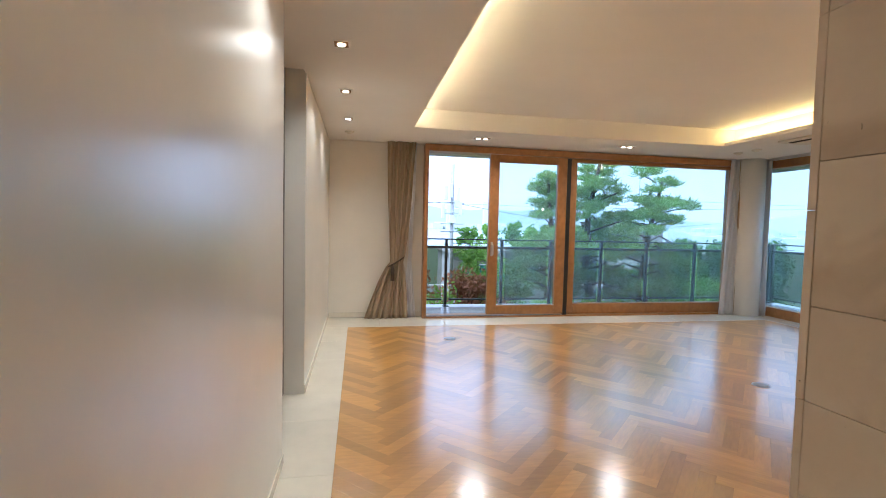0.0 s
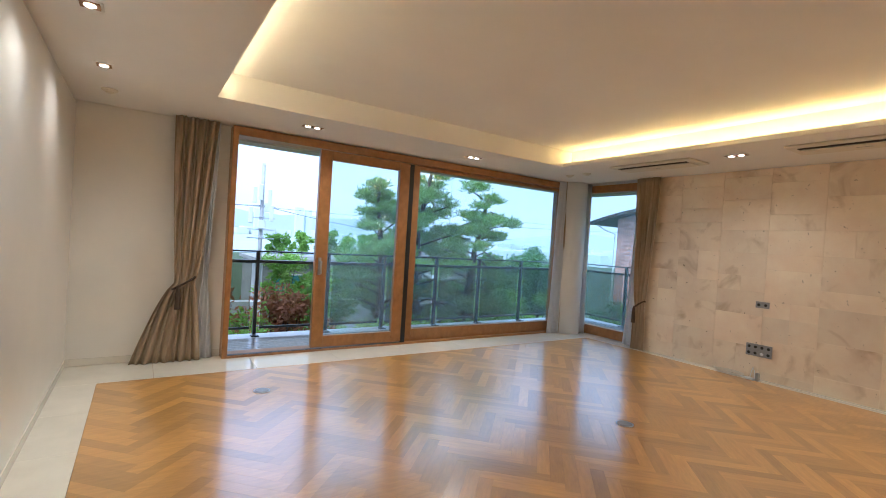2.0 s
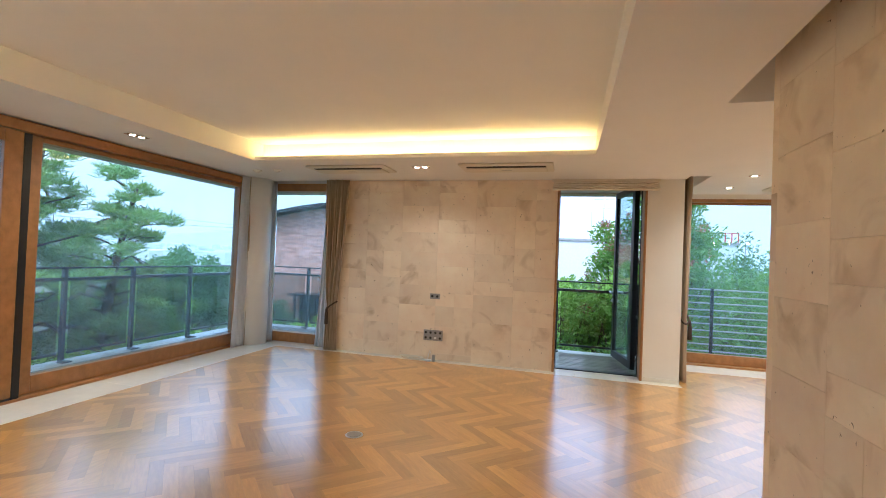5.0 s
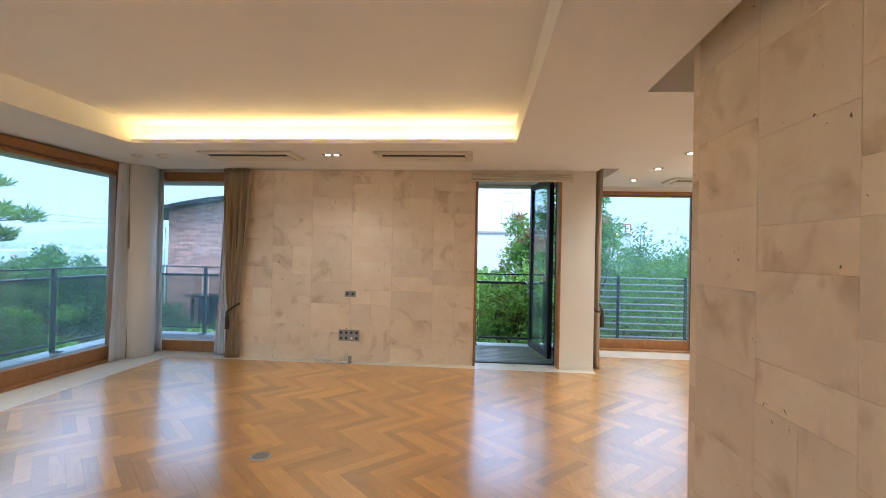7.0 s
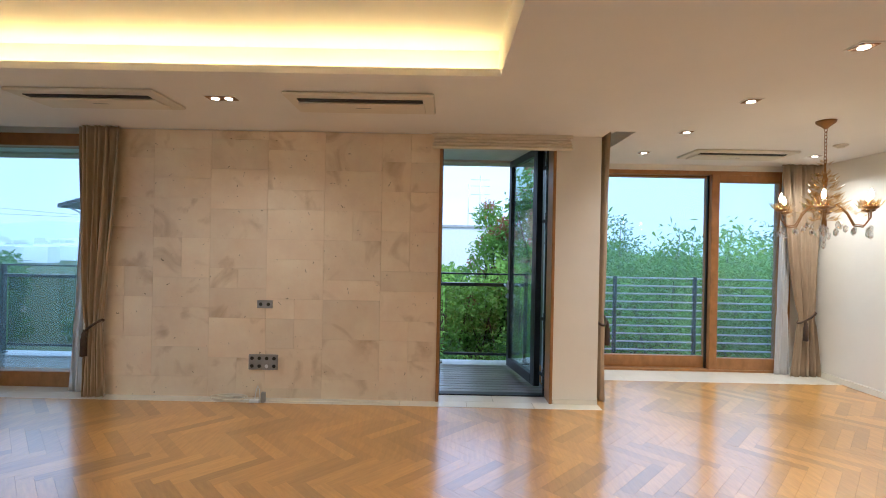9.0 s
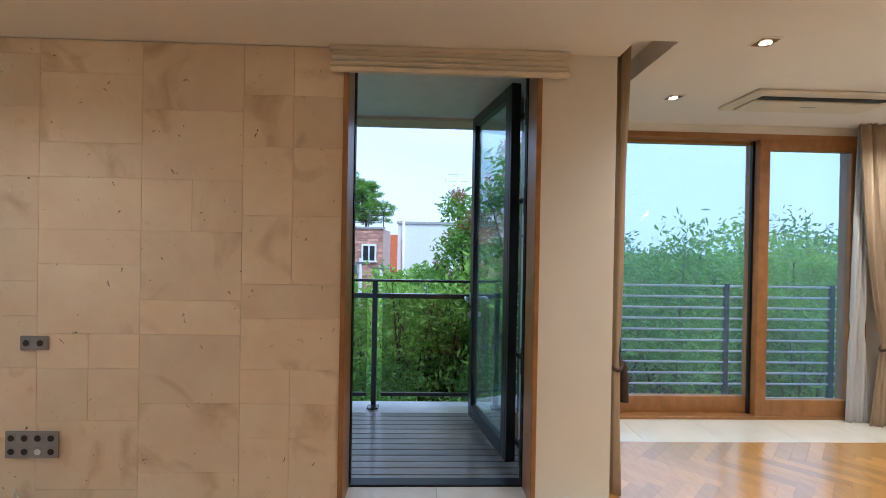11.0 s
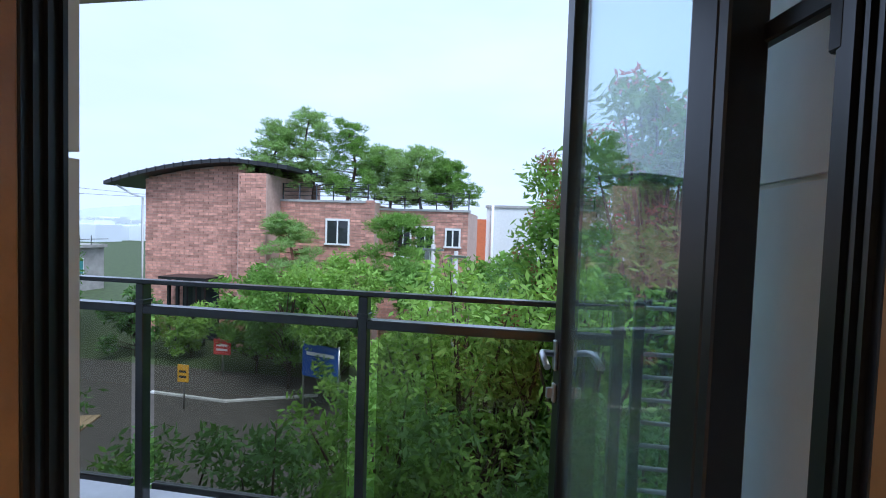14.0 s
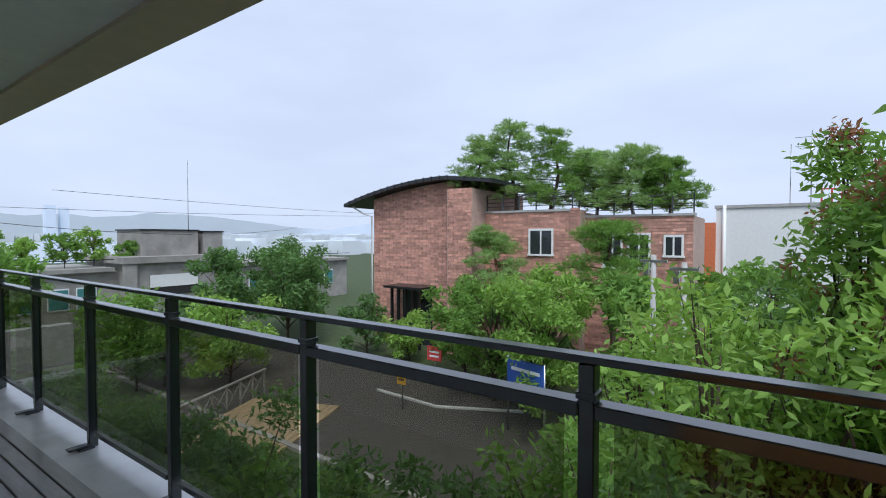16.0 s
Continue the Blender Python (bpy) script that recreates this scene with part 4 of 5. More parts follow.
def pine(x, y, z0, h, w, label, seed, lean=0.4, tufts=1500, size=0.24, pads=15, low=0.42, material=M_NEEDLE, bark=M_BARK, puff=0.30, clump=1.0):
    rnd = random.Random(seed)
    t = tagged(empty("pine_tree", (x, y, z0)), label, "tree", "pine trees")
    ang = rnd.uniform(0, 6.28)
    spine = [(lean * h * 0.12 * math.sin(2.6 * k / 6) * math.cos(ang + 0.5 * k), lean * h * 0.12 * math.sin(2.6 * k / 6) * math.sin(ang + 0.5 * k), h * k / 6) for k in range(7)]
    bm = bmesh.new()
    add_tube(bm, spine, [0.028 * h * (1 - 0.85 * k / 6) for k in range(7)], 8)
    part("trunk", bm, bark, t)
    cs, rr = [], []
    for k in range(pads):
        u = low + (0.98 - low) * k / (pads - 1)
        i = min(5, int(u * 6))
        f = u * 6 - i
        s = [spine[i][c] + (spine[i + 1][c] - spine[i][c]) * f for c in range(3)]
        a = k * 2.4 + rnd.uniform(-0.5, 0.5)
        reach = w * (1.05 - 0.75 * ((u - low) / (1 - low)) ** 1.5) * rnd.uniform(0.55, 1.0)
        c = (s[0] + reach * math.cos(a), s[1] + reach * math.sin(a), s[2] + rnd.uniform(-0.02, 0.05) * h)
        m = w * rnd.uniform(0.2, 0.36) * clump
        cs += [c, (s[0] + 0.55 * reach * math.cos(a + 0.3), s[1] + 0.55 * reach * math.sin(a + 0.3), c[2] + 0.1 * m)]
        rr += [(m, m, m * puff), (m * 0.7, m * 0.7, m * puff * 0.8)]
        mid = (s[0] + 0.5 * reach * math.cos(a + 0.2), s[1] + 0.5 * reach * math.sin(a + 0.2), s[2] + 0.02 * h)
        bm = bmesh.new()
        add_tube(bm, [s, mid, (c[0], c[1], c[2] - 0.1 * m)], [0.010 * h * (1.1 - u), 0.007 * h * (1.1 - u), 0.004], 5)
        for e in range(3):
            b = a + rnd.uniform(-1.2, 1.2)
            add_tube(bm, [mid, (c[0] + m * 0.6 * math.cos(b), c[1] + m * 0.6 * math.sin(b), c[2])], [0.012, 0.004], 4)
        part("limb", bm, bark, t)
    needle_cloud("crown", cs, rr, tufts, size, material, t)
    return t


# north garden
pine(6.25, 10.75, GROUND, 8.7, 1.25, "old pine with a bare forked trunk and flat needle pads", 31, lean=0.7, tufts=2300, low=0.60, pads=38, size=0.17, puff=0.5, clump=0.72)
pine(7.65, 10.55, GROUND, 8.15, 1.45, "spreading garden pine with layered needle pads", 32, lean=0.6, tufts=3000, low=0.56, pads=44, size=0.17, puff=0.45, clump=0.72)
pine(4.45, 11.1, GROUND, 8.15, 1.0, "dense garden pine behind the sliding window", 33, tufts=2900, low=0.55, pads=36, size=0.17, puff=0.6, clump=0.85)
for i, (x, y, h, w, m, lb) in enumerate(((0.9, 10.4, 6.2, 1.0, M_REDLEAF, "tall reddish-green garden shrub below the railing"), (2.6, 10.9, 5.9, 0.9, M_REDLEAF, "reddish leafed garden shrub"), (3.9, 12.4, 6.0, 1.1, M_LEAF, "leafy green garden shrub below the railing"),
                                        (1.3, 9.9, 5.6, 1.2, M_LEAFLIGHT, "light green hedge plant below the railing"), (-0.8, 10.5, 6.0, 1.1, M_REDLEAF, "leafy green garden shrub below the railing"), (5.2, 10.3, 5.6, 1.3, M_LEAFLIGHT, "light green shrub under the pines"), (7.6, 10.6, 5.5, 1.4, M_LEAF, "green shrub under the pines"),
                                        (9.9, 10.9, 3.9, 1.4, M_LEAF, "green shrub under the pines"), (12.4, 11.5, 2.6, 1.3, M_LEAF, "green shrub near the corner"), (3.4, 15.0, 5.2, 1.5, M_LEAFLIGHT, "bushy light green garden tree"), (11.0, 17.0, 3.4, 1.4, M_LEAFDARK, "dark green garden tree"), (17.5, 24.6, 3.6, 1.6, M_LEAFDARK, "dark green garden tree"))):
    shrub("garden_shrub", x, y, GROUND, h, w, m, 7500, 0.075, lb, 100 + i, group="garden shrubs")
setting("hedge_strip", box(-12, 12, 17.6, 18.0, GROUND, GROUND + 4.6), M_CONC, "low garden boundary wall behind the pines", "wall")

# mast with antennas to the north
mast = tagged(empty("antenna_mast", (7.05, 35, GROUND)), "tall utility pole with white mobile antennas", "mast")
part("pole", tube([(0, 0, 0), (0, 0, 11.6)], [0.17, 0.11], 10), M_CONC, mast)
for sx, zz in ((-0.55, 9.4), (0.42, 9.3), (-0.15, 9.6), (-0.75, 8.0), (0.6, 8.2)):
    part("antenna_panel", box(sx - 0.13, sx + 0.13, -0.32, -0.18, zz - 0.55, zz + 0.55, 0.03), M_WHITE, mast)
for zz in (6.4, 7.0, 7.8, 8.6):
    part("crossarm", boxes((-0.9, 0.9, -0.12, -0.05, zz, zz + 0.07), (-0.05, 0.05, -0.8, 0.5, zz + 0.07, zz + 0.13)), M_STEEL, mast)
for eb in ((-0.25, 0.25, -0.4, -0.14, 7.1, 7.7), (0.15, 0.5, -0.3, -0.1, 8.3, 8.9)):
    part("equipment_box", box(*eb, 0.02), M_PANELWALL, mast)


def wire(a, b, sag, name="overhead_wire"):
    pts = [tuple(Vector(a).lerp(Vector(b), k / 12) - Vector((0, 0, sag * 4 * (k / 12) * (1 - k / 12)))) for k in range(13)]
    return tagged(part(name, tube(pts, 0.018, 4), M_BLACK), "thin black overhead cable sagging between poles", "cable", "overhead cables")


wire((7.05, 35, 3.2), (-30, 40, 5.0), 1.0)
wire((7.05, 35, 3.2), (45, 50, 2.6), 1.2)
wire((20, 48, 5.2), (90, 46, 5.4), 0.6)
wire((-10, 60, 4.8), (60, 40, 4.4), 0.8)

# far shore, hills and towers, with the haze put into their pale colours
def ridge(name, y, base, amp, x0_, x1_, seed, m, label):
    rnd = random.Random(seed)
    n = 90
    verts, faces = [], []
    hs = [base + amp * (0.5 + 0.5 * math.sin(k * 0.21 + seed) * math.sin(k * 0.09 + seed * 2) + 0.15 * rnd.random()) for k in range(n + 1)]
    for k in range(n + 1):
        x = x0_ + (x1_ - x0_) * k / n
        verts += [(x, y, GROUND), (x, y, hs[k]), (x, y + 80, GROUND)]
    for k in range(n):
        a = 3 * k
        faces += [(a, a + 3, a + 4, a + 1), (a + 1, a + 4, a + 5, a + 2)]
    return tagged(from_arrays(name, verts, faces, m), label, "hill", kind="structure")


ridge("backdrop_hills", 1100, 16, 50, -900, 2200, 3, M_HAZE1, "far hills beyond the river, coloured pale blue for haze")
city = tagged(empty("far_city", (0, 0, GROUND)), "blocks of the far city, coloured pale for haze", "city", kind="stuff")
bm = bmesh.new()
rnd = random.Random(8)
for k in range(160):
    x = rnd.uniform(-500, 1500)
    h = rnd.uniform(5, 12)
    add_box(bm, x, x + rnd.uniform(8, 25), 720 + rnd.uniform(0, 40), 780, 0, h)
for k in range(120):
    x = rnd.uniform(60, 420)
    add_box(bm, x, x + rnd.uniform(4, 10), 128 + rnd.uniform(-8, 15), 150, 0, rnd.uniform(4.4, 6.6))
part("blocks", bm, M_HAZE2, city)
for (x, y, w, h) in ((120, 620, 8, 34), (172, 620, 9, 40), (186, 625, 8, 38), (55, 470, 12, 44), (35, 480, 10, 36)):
    tt = tagged(part("far_tower", box(x, x + w, y, y + w, GROUND, GROUND + h), M_HAZE1), "tall tower block coloured pale blue for haze", "building", "far towers")


# ---- brick house across the lane ----
house = tagged(empty("brick_house", (31, 0, GROUND)), "red brick house with a curved dark metal roof and terrace", "house")
G = -GROUND
def hbox(name, m, *b, bevel=0.0, parent=house, label=""):
    return part(name, box(*b, bevel), m, parent, label)
w_main = part("wall", box(0.06, 9, 17.2, 23.9, -3, 3.0 + G), M_MORTAR, house, "red-brown brick wall")
# curved gable: wall top follows the roof
def roof_z(y):
    u = (y - 17.2) / (25.8 - 17.2)
    return 5.15 - 1.35 * u ** 1.9
pts = [17.2 + (23.9 - 17.2) * k / 14 for k in range(15)]
verts = [(0.06, y, 3.0 + G) for y in pts] + [(0.06, y, roof_z(y) - 0.25 + G) for y in pts] + [(9, y, 3.0 + G) for y in pts] + [(9, y, roof_z(y) - 0.25 + G) for y in pts]
faces = [(k, k + 1, 15 + k + 1, 15 + k) for k in range(14)] + [(30 + k, 45 + k, 45 + k + 1, 30 + k + 1) for k in range(14)] + [(15 + k, 15 + k + 1, 45 + k + 1, 45 + k) for k in range(14)] + [(14, 44, 59, 29)]
from_arrays("gable", verts, faces, M_MORTAR, house)
ry = [14.2 + (25.9 - 14.2) * k / 20 for k in range(21)]
zt = [roof_z(max(y, 17.2)) + (0.02 if y > 17.2 else -0.12 * (17.2 - y)) + G for y in ry]
verts, faces = [], []
for y, z in zip(ry, zt):
    verts += [(-0.9, y, z), (9.5, y, z), (-0.9, y, z - 0.22), (9.5, y, z - 0.22)]
for k in range(20):
    a = 4 * k
    faces += [(a, a + 4, a + 5, a + 1), (a + 2, a + 3, a + 7, a + 6), (a, a + 2, a + 6, a + 4), (a + 1, a + 5, a + 7, a + 3)]
faces += [(0, 1, 3, 2), (80, 82, 83, 81)]
roof_part = from_arrays("roof", verts, faces, M_ROOF, house)
for k in range(20):
    part("roof_seam", box(-0.95, -0.86, ry[k], ry[k] + 0.05, zt[k] - 0.25, zt[k] + 0.03), M_ROOF, roof_part)
part("downpipe", tube([(-0.4, 25.5, 3.6 + G), (-0.3, 24.6, 3.1 + G), (-0.02, 24.05, 2.9 + G), (-0.02, 24.05, -1)], 0.06, 6), M_WHITE, house)
hbox("buttress", M_MORTAR, -0.9, 6, 15.4, 17.15, -3, 4.3 + G)
hbox("wing_wall", M_MORTAR, 0.6, 7, 10.1, 15.4, -3, 2.9 + G)
hbox("wing_wall", M_MORTAR, 1.4, 7, 4.4, 10.1, -3, 2.55 + G)
hbox("parapet_cap", M_CONC, 0.5, 0.95, 10.0, 15.4, 2.9 + G, 3.02 + G)
hbox("parapet_cap", M_CONC, 1.3, 1.75, 4.3, 10.1, 2.55 + G, 2.67 + G)
hbox("pier", M_MORTAR, 0.5, 1.5, 9.6, 10.15, -3, 2.95 + G)
for (xw, ya, yb, za, zb) in ((0.55, 11.2, 12.45, 0.55, 1.85), (1.35, 7.75, 8.55, -0.05, 1.85), (1.35, 6.4, 7.3, -0.05, 1.6), (1.35, 4.9, 5.6, 0.6, 1.5), (0.55, 13.4, 14.6, -2.6, -1.2)):
    wdw = part("window", boxes((xw - 0.06, xw + 0.02, ya - 0.1, ya, za, zb), (xw - 0.06, xw + 0.02, yb, yb + 0.1, za, zb), (xw - 0.06, xw + 0.02, ya - 0.1, yb + 0.1, zb, zb + 0.12), (xw - 0.1, xw + 0.02, ya - 0.15, yb + 0.15, za - 0.1, za), (xw - 0.05, xw + 0.02, (ya + yb) / 2 - 0.04, (ya + yb) / 2 + 0.04, za, zb)), M_WHITE, house, "white window frame")
    wdw.location = (0, 0, G)
    part("pane", box(xw - 0.02, xw + 0.01, ya, yb, za, zb), M_DARKGLASS, wdw)
def terrace_rail(xr, ya, yb, z):
    r = part("terrace_railing", bmesh.new(), M_RAIL, house, "dark thin terrace railing")
    bm = bmesh.new()
    n = int((yb - ya) / 1.1) + 1
    for k in range(n + 1):
        y = ya + (yb - ya) * k / n
        add_box(bm, xr - 0.03, xr + 0.03, y - 0.03, y + 0.03, z, z + 0.95)
    for q in (0.25, 0.48, 0.7, 0.93):
        add_tube(bm, [(xr, ya, z + q), (xr, yb, z + q)], 0.022, 5)
    bm.to_mesh(r.data)
terrace_rail(0.7, 10.1, 15.3, 3.02 + G)
terrace_rail(1.5, 4.4, 10.0, 2.67 + G)
for k in range(5):
    hbox("entrance_post", M_BLACK, -1.2 + 0.0, -1.05, 19.0 + 0.55 * k, 19.15 + 0.55 * k, -1.8, 0.2 + G - 1.9)
hbox("entrance_canopy", M_BLACK, -1.6, 0.06, 18.6, 21.6, G - 1.75, G - 1.6)
hbox("entrance_door", M_DARKGLASS, 0.0, 0.05, 18.9, 21.3, -1, G - 1.9)
# brick courses on the faces towards the lane
def brick_face(parent, x, ya, yb, za, zb, top=None, h=0.16, L=0.62):
    verts, faces = [], []
    rnd = random.Random(int(x * 10 + ya))
    row, z = 0, za
    while z < zb:
        y = ya - (row % 2) * L * 0.5
        while y < yb:
            a, b = max(ya, y) + 0.012, min(yb, y + L * rnd.uniform(0.97, 1.0)) - 0.012
            if b - a > 0.05 and (top is None or z + h < top((a + b) / 2)):
                p = rnd.uniform(0.02, 0.045)
                n = len(verts)
                verts += [(x - p, a, z), (x - p, b, z), (x - p, b, z + h - 0.025), (x - p, a, z + h - 0.025), (x, a, z), (x, b, z), (x, b, z + h - 0.025), (x, a, z + h - 0.025)]
                faces += [(n, n + 3, n + 2, n + 1), (n + 3, n + 7, n + 6, n + 2), (n, n + 1, n + 5, n + 4), (n, n + 4, n + 7, n + 3), (n + 1, n + 2, n + 6, n + 5)]
            y += L
        z += h
        row += 1
    o = from_arrays("bricks", verts, faces, M_BRICK, parent)
    return tagged(o, kind="stuff")
brick_face(house, 0.06, 17.2, 23.9, -1.5, 5.2 + G, lambda y: roof_z(y) - 0.22 + G)
brick_face(house, -0.9, 15.45, 17.1, -1.5, 4.3 + G)
brick_face(house, 0.6, 10.15, 15.4, -1.5, 2.9 + G)
brick_face(house, 1.4, 4.4, 9.6, -1.5, 2.55 + G)
brick_face(house, 0.5, 9.62, 10.13, -1.5, 2.95 + G)

# pines on the terrace and round the brick house
for i, (x, y, z, h, w) in enumerate(((32.9, 16.4, 3.0, 4.6, 2.2), (33.2, 14.1, 3.0, 5.4, 2.5), (33.0, 11.9, 2.8, 4.9, 2.2), (33.4, 9.3, 2.6, 3.6, 2.2), (33.2, 7.3, 2.6, 3.5, 2.3), (33.6, 5.6, 2.6, 2.9, 1.9))):
    pine(x, y, z, h, w, "spreading pine on the roof terrace of the brick house", 51 + i, lean=0.9, tufts=2300, size=0.25, low=0.14, pads=46, puff=0.55, clump=0.75, material=M_LEAF if i % 3 == 2 else M_NEEDLE)
pine(28.6, 14.2, GROUND, 7.4, 2.3, "leaning red-barked pine before the brick house", 61, lean=1.3, tufts=2000, size=0.27, low=0.45, pads=26, puff=0.5, bark=M_REDBARK)
pine(28.4, 7.0, GROUND, 7.6, 2.4, "layered pine before the brick house", 62, tufts=2000, size=0.28, low=0.5, pads=24, puff=0.42, material=M_LEAF)

# shrubs and trees between
T_LIST = (
    (24.5, 11.0, 5.2, 1.9, M_LEAF, 9000, 0.11), (23.0, 8.2, 5.8, 2.1, M_LEAFLIGHT, 11000, 0.11), (26.0, 13.4, 5.0, 2.0, M_LEAF, 4500, 0.15), (24.0, 5.2, 5.6, 1.9, M_LEAF, 5000, 0.15),
    (27, 20.8, 3.6, 1.5, M_LEAFDARK, 2500, 0.14), (27.5, 18.0, 2.6, 1.4, M_LEAFLIGHT, 2500, 0.13), (26.5, 9.6, 4.6, 2.0, M_LEAFDARK, 4000, 0.16), (29, 3.0, 6.0, 2.3, M_LEAF, 5000, 0.16),
    (26.5, 27.5, 6.4, 3.0, M_LEAFDARK, 6500, 0.18), (23.5, 29.5, 6.2, 2.6, M_LEAFDARK, 6000, 0.18), (30, 32.0, 6.4, 3.0, M_LEAFDARK, 6500, 0.18), (19.5, 22.5, 4.4, 2.0, M_LEAFLIGHT, 5000, 0.13), (16.5, 25, 4.6, 2.2, M_LEAF, 4500, 0.14),
    (12.5, 30, 6.8, 2.4, M_LEAF, 4500, 0.16), (9.5, 36, 5.4, 2.2, M_LEAFLIGHT, 4500, 0.16), (36, 1.0, 5.5, 2.5, M_LEAFDARK, 4000, 0.2))
for i, (x, y, h, w, m, n, s) in enumerate(T_LIST):
    shrub("garden_tree", x, y, GROUND, h, w, m, n, s, "bushy green tree beside the lane" if m is not M_LEAFLIGHT else "light green maple beside the lane", 200 + i, "tree", group="lane trees")
# hedge and shrubs just below the balcony
for i in range(9):
    y = 9.6 - 1.15 * i
    shrub("hedge_shrub", 10.0 + 0.25 * (i % 3), y, GROUND, 4.75 + 0.2 * (i % 3) + (0.45 if y < 3 else 0), 1.3, M_LEAF if i % 3 == 0 else M_LEAFDARK, 9500, 0.06, "dense green shrub just below the balcony", 300 + i, "shrub", group="hedge shrubs")
for i, (x, y, h, w, m, b) in enumerate(((12.4, 2.1, 6.7, 1.25, M_LEAFLIGHT, None), (11.8, 0.7, 6.9, 1.2, M_LEAFLIGHT, None), (13.6, 0.8, 8.2, 1.2, M_LEAF, M_REDLEAF), (13.0, -0.5, 8.7, 1.1, M_LEAF, M_BLOSSOM), (14.4, 3.2, 5.9, 1.1, M_LEAFLIGHT, None), (15.5, 1.5, 6.3, 1.3, M_LEAFDARK, None),
                                      (12.0, -2.6, 7.3, 1.5, M_LEAF, None), (13.5, -4.4, 7.6, 1.8, M_LEAFLIGHT, None), (12.2, -5.8, 7.2, 1.6, M_LEAFLIGHT, None), (15, -7.5, 8.0, 2.0, M_LEAFDARK, None), (16.5, -3.2, 8.2, 1.8, M_LEAFDARK, None), (11.2, -4.3, 6.4, 1.4, M_LEAF, None))):
    shrub("garden_tree", x, y, GROUND, h, w, m, 20000 if b else (5500 if y > -1 else 10000), 0.06 if b else 0.07, "crape myrtle with reddish blossom beside the balcony" if b else "leafy green tree beside the balcony", 400 + i, "tree", b, "balcony trees")

for i in range(7):
    shrub("garden_tree", 12.6 + 0.5 * (i % 3), -1.7 - 1.25 * i, GROUND, 6.9 + 0.35 * (i % 2), 1.55, M_LEAFLIGHT if i % 2 else M_LEAF, 15000, 0.06, "dense leafy green tree before the dining bay", 500 + i, "tree", None, "bay trees")
for i, (x, y, h) in enumerate(((12.9, 1.5, 6.9), (11.6, 2.9, 5.7), (13.8, 2.6, 6.2))):
    shrub("garden_tree", x, y, GROUND, h, 1.35, M_LEAFLIGHT if i != 1 else M_LEAF, 5800, 0.07, "dense leafy green tree below the balcony door", 520 + i, "tree", None, "balcony trees")

shrub("garden_tree", 12.3, -0.25, GROUND, 9.3, 0.95, M_LEAF, 15000, 0.075, "tall slender leafy tree beside the balcony", 540, "tree", M_BLOSSOM, "balcony trees")

# poles and signs in the lane
for x, y, top in ((19.0, 3.2, 0.95), (19.3, 3.9, 1.1)):
    u = tagged(empty("utility_pole", (x, y, GROUND)), "slim grey utility pole beside the lane", "pole", "utility poles")
    part("pole", tube([(0, 0, 0), (0, 0, top - GROUND)], [0.085, 0.06], 10), M_CONC, u)
    part("bracket", boxes((-0.06, 0.06, -0.3, 0.3, top - GROUND - 0.18, top - GROUND - 0.12), (-0.1, 0.1, 0.1, 0.22, top - GROUND - 0.5, top - GROUND - 0.2)), M_STEEL, u)
def sign(x, y, z, w, h, m, label, post=True):
    s = tagged(empty("road_sign", (x, y, GROUND)), label, "sign")
    if post:
        part("post", tube([(0.06, 0, 0), (0.06, 0, z - GROUND + h / 2)], 0.03, 6), M_STEEL, s)
    part("board", box(-0.02, 0.02, -w / 2, w / 2, z - GROUND - h / 2, z - GROUND + h / 2, 0.008), m, s)
    for k in range(2):
        part("lettering", box(-0.026, -0.021, -w * 0.32, w * 0.32, z - GROUND - h * 0.25 + k * h * 0.3, z - GROUND - h * 0.12 + k * h * 0.3), M_WHITE if m is not M_YELSIGN else M_DARKSLOT, s)
sign(21.5, 13.6, -4.1, 0.45, 0.65, M_YELSIGN, "small yellow warning sign board on a post")
sign(25.2, 14.6, -4.1, 0.85, 0.7, M_REDSIGN, "small red sign board on a post")
sign(19.2, 2.9, -1.3, 0.45, 0.4, M_REDSIGN, "small red sign hung by the pole")
bn = tagged(empty("banner", (22, 8.5, GROUND), -15), "blue cloth banner stretched beside the lane", "banner")
part("cloth", box(-0.02, 0.02, -0.85, 0.75, 1.5, 2.7, 0.008), M_BLUE, bn)
part("lettering", box(-0.03, -0.021, -0.7, 0.55, 2.3, 2.42), M_WHITE, bn)
for yv in (-0.85, 0.75):
    part("post", tube([(0.05, yv, 0), (0.05, yv, 2.75)], 0.04, 6), M_STEEL, bn)
gate = tagged(empty("wooden_ramp", (16.6, 17.3, GROUND + 0.03), 20), "tan wooden ramp with a pale handrail", "ramp")
for k in range(16):
    part("board", box(-3.2, 3.0, -2.6 + 0.25 * k, -2.37 + 0.25 * k, 0.0, 0.06), M_RAMP, gate)
for k in range(11):
    part("baluster", box(-4.2 + 0.8 * k, -4.14 + 0.8 * k, 1.5, 1.56, -0.03, 1.0), M_OLDCONC, gate)
part("handrail", box(-4.25, 3.9, 1.47, 1.59, 1.0, 1.07, 0.01), M_OLDCONC, gate)
for k in range(10):
    xa = -4.17 + 0.8 * k
    for za, zb in ((0.15, 0.95), (0.95, 0.15)):
        part("lattice_bar", tube([(xa, 1.53, za), (xa + 0.8, 1.53, zb)], 0.025, 5), M_OLDCONC, gate)
for za, zb in ((22.7, 16.0), (22.5, 12.6)), ((22.5, 12.6), (24.0, 9.4)):
    d = Vector((zb[0] - za[0], zb[1] - za[1], 0))
    edge = setting("kerb_edge", box(0, d.length, -0.06, 0.06, 0, 0.10, 0.01), M_KERB, "pale stone edging set in the asphalt lane", "kerb")
    edge.matrix_world = pose(za[0], za[1], GROUND + 0.03, 0, 0, math.degrees(math.atan2(d.y, d.x)))

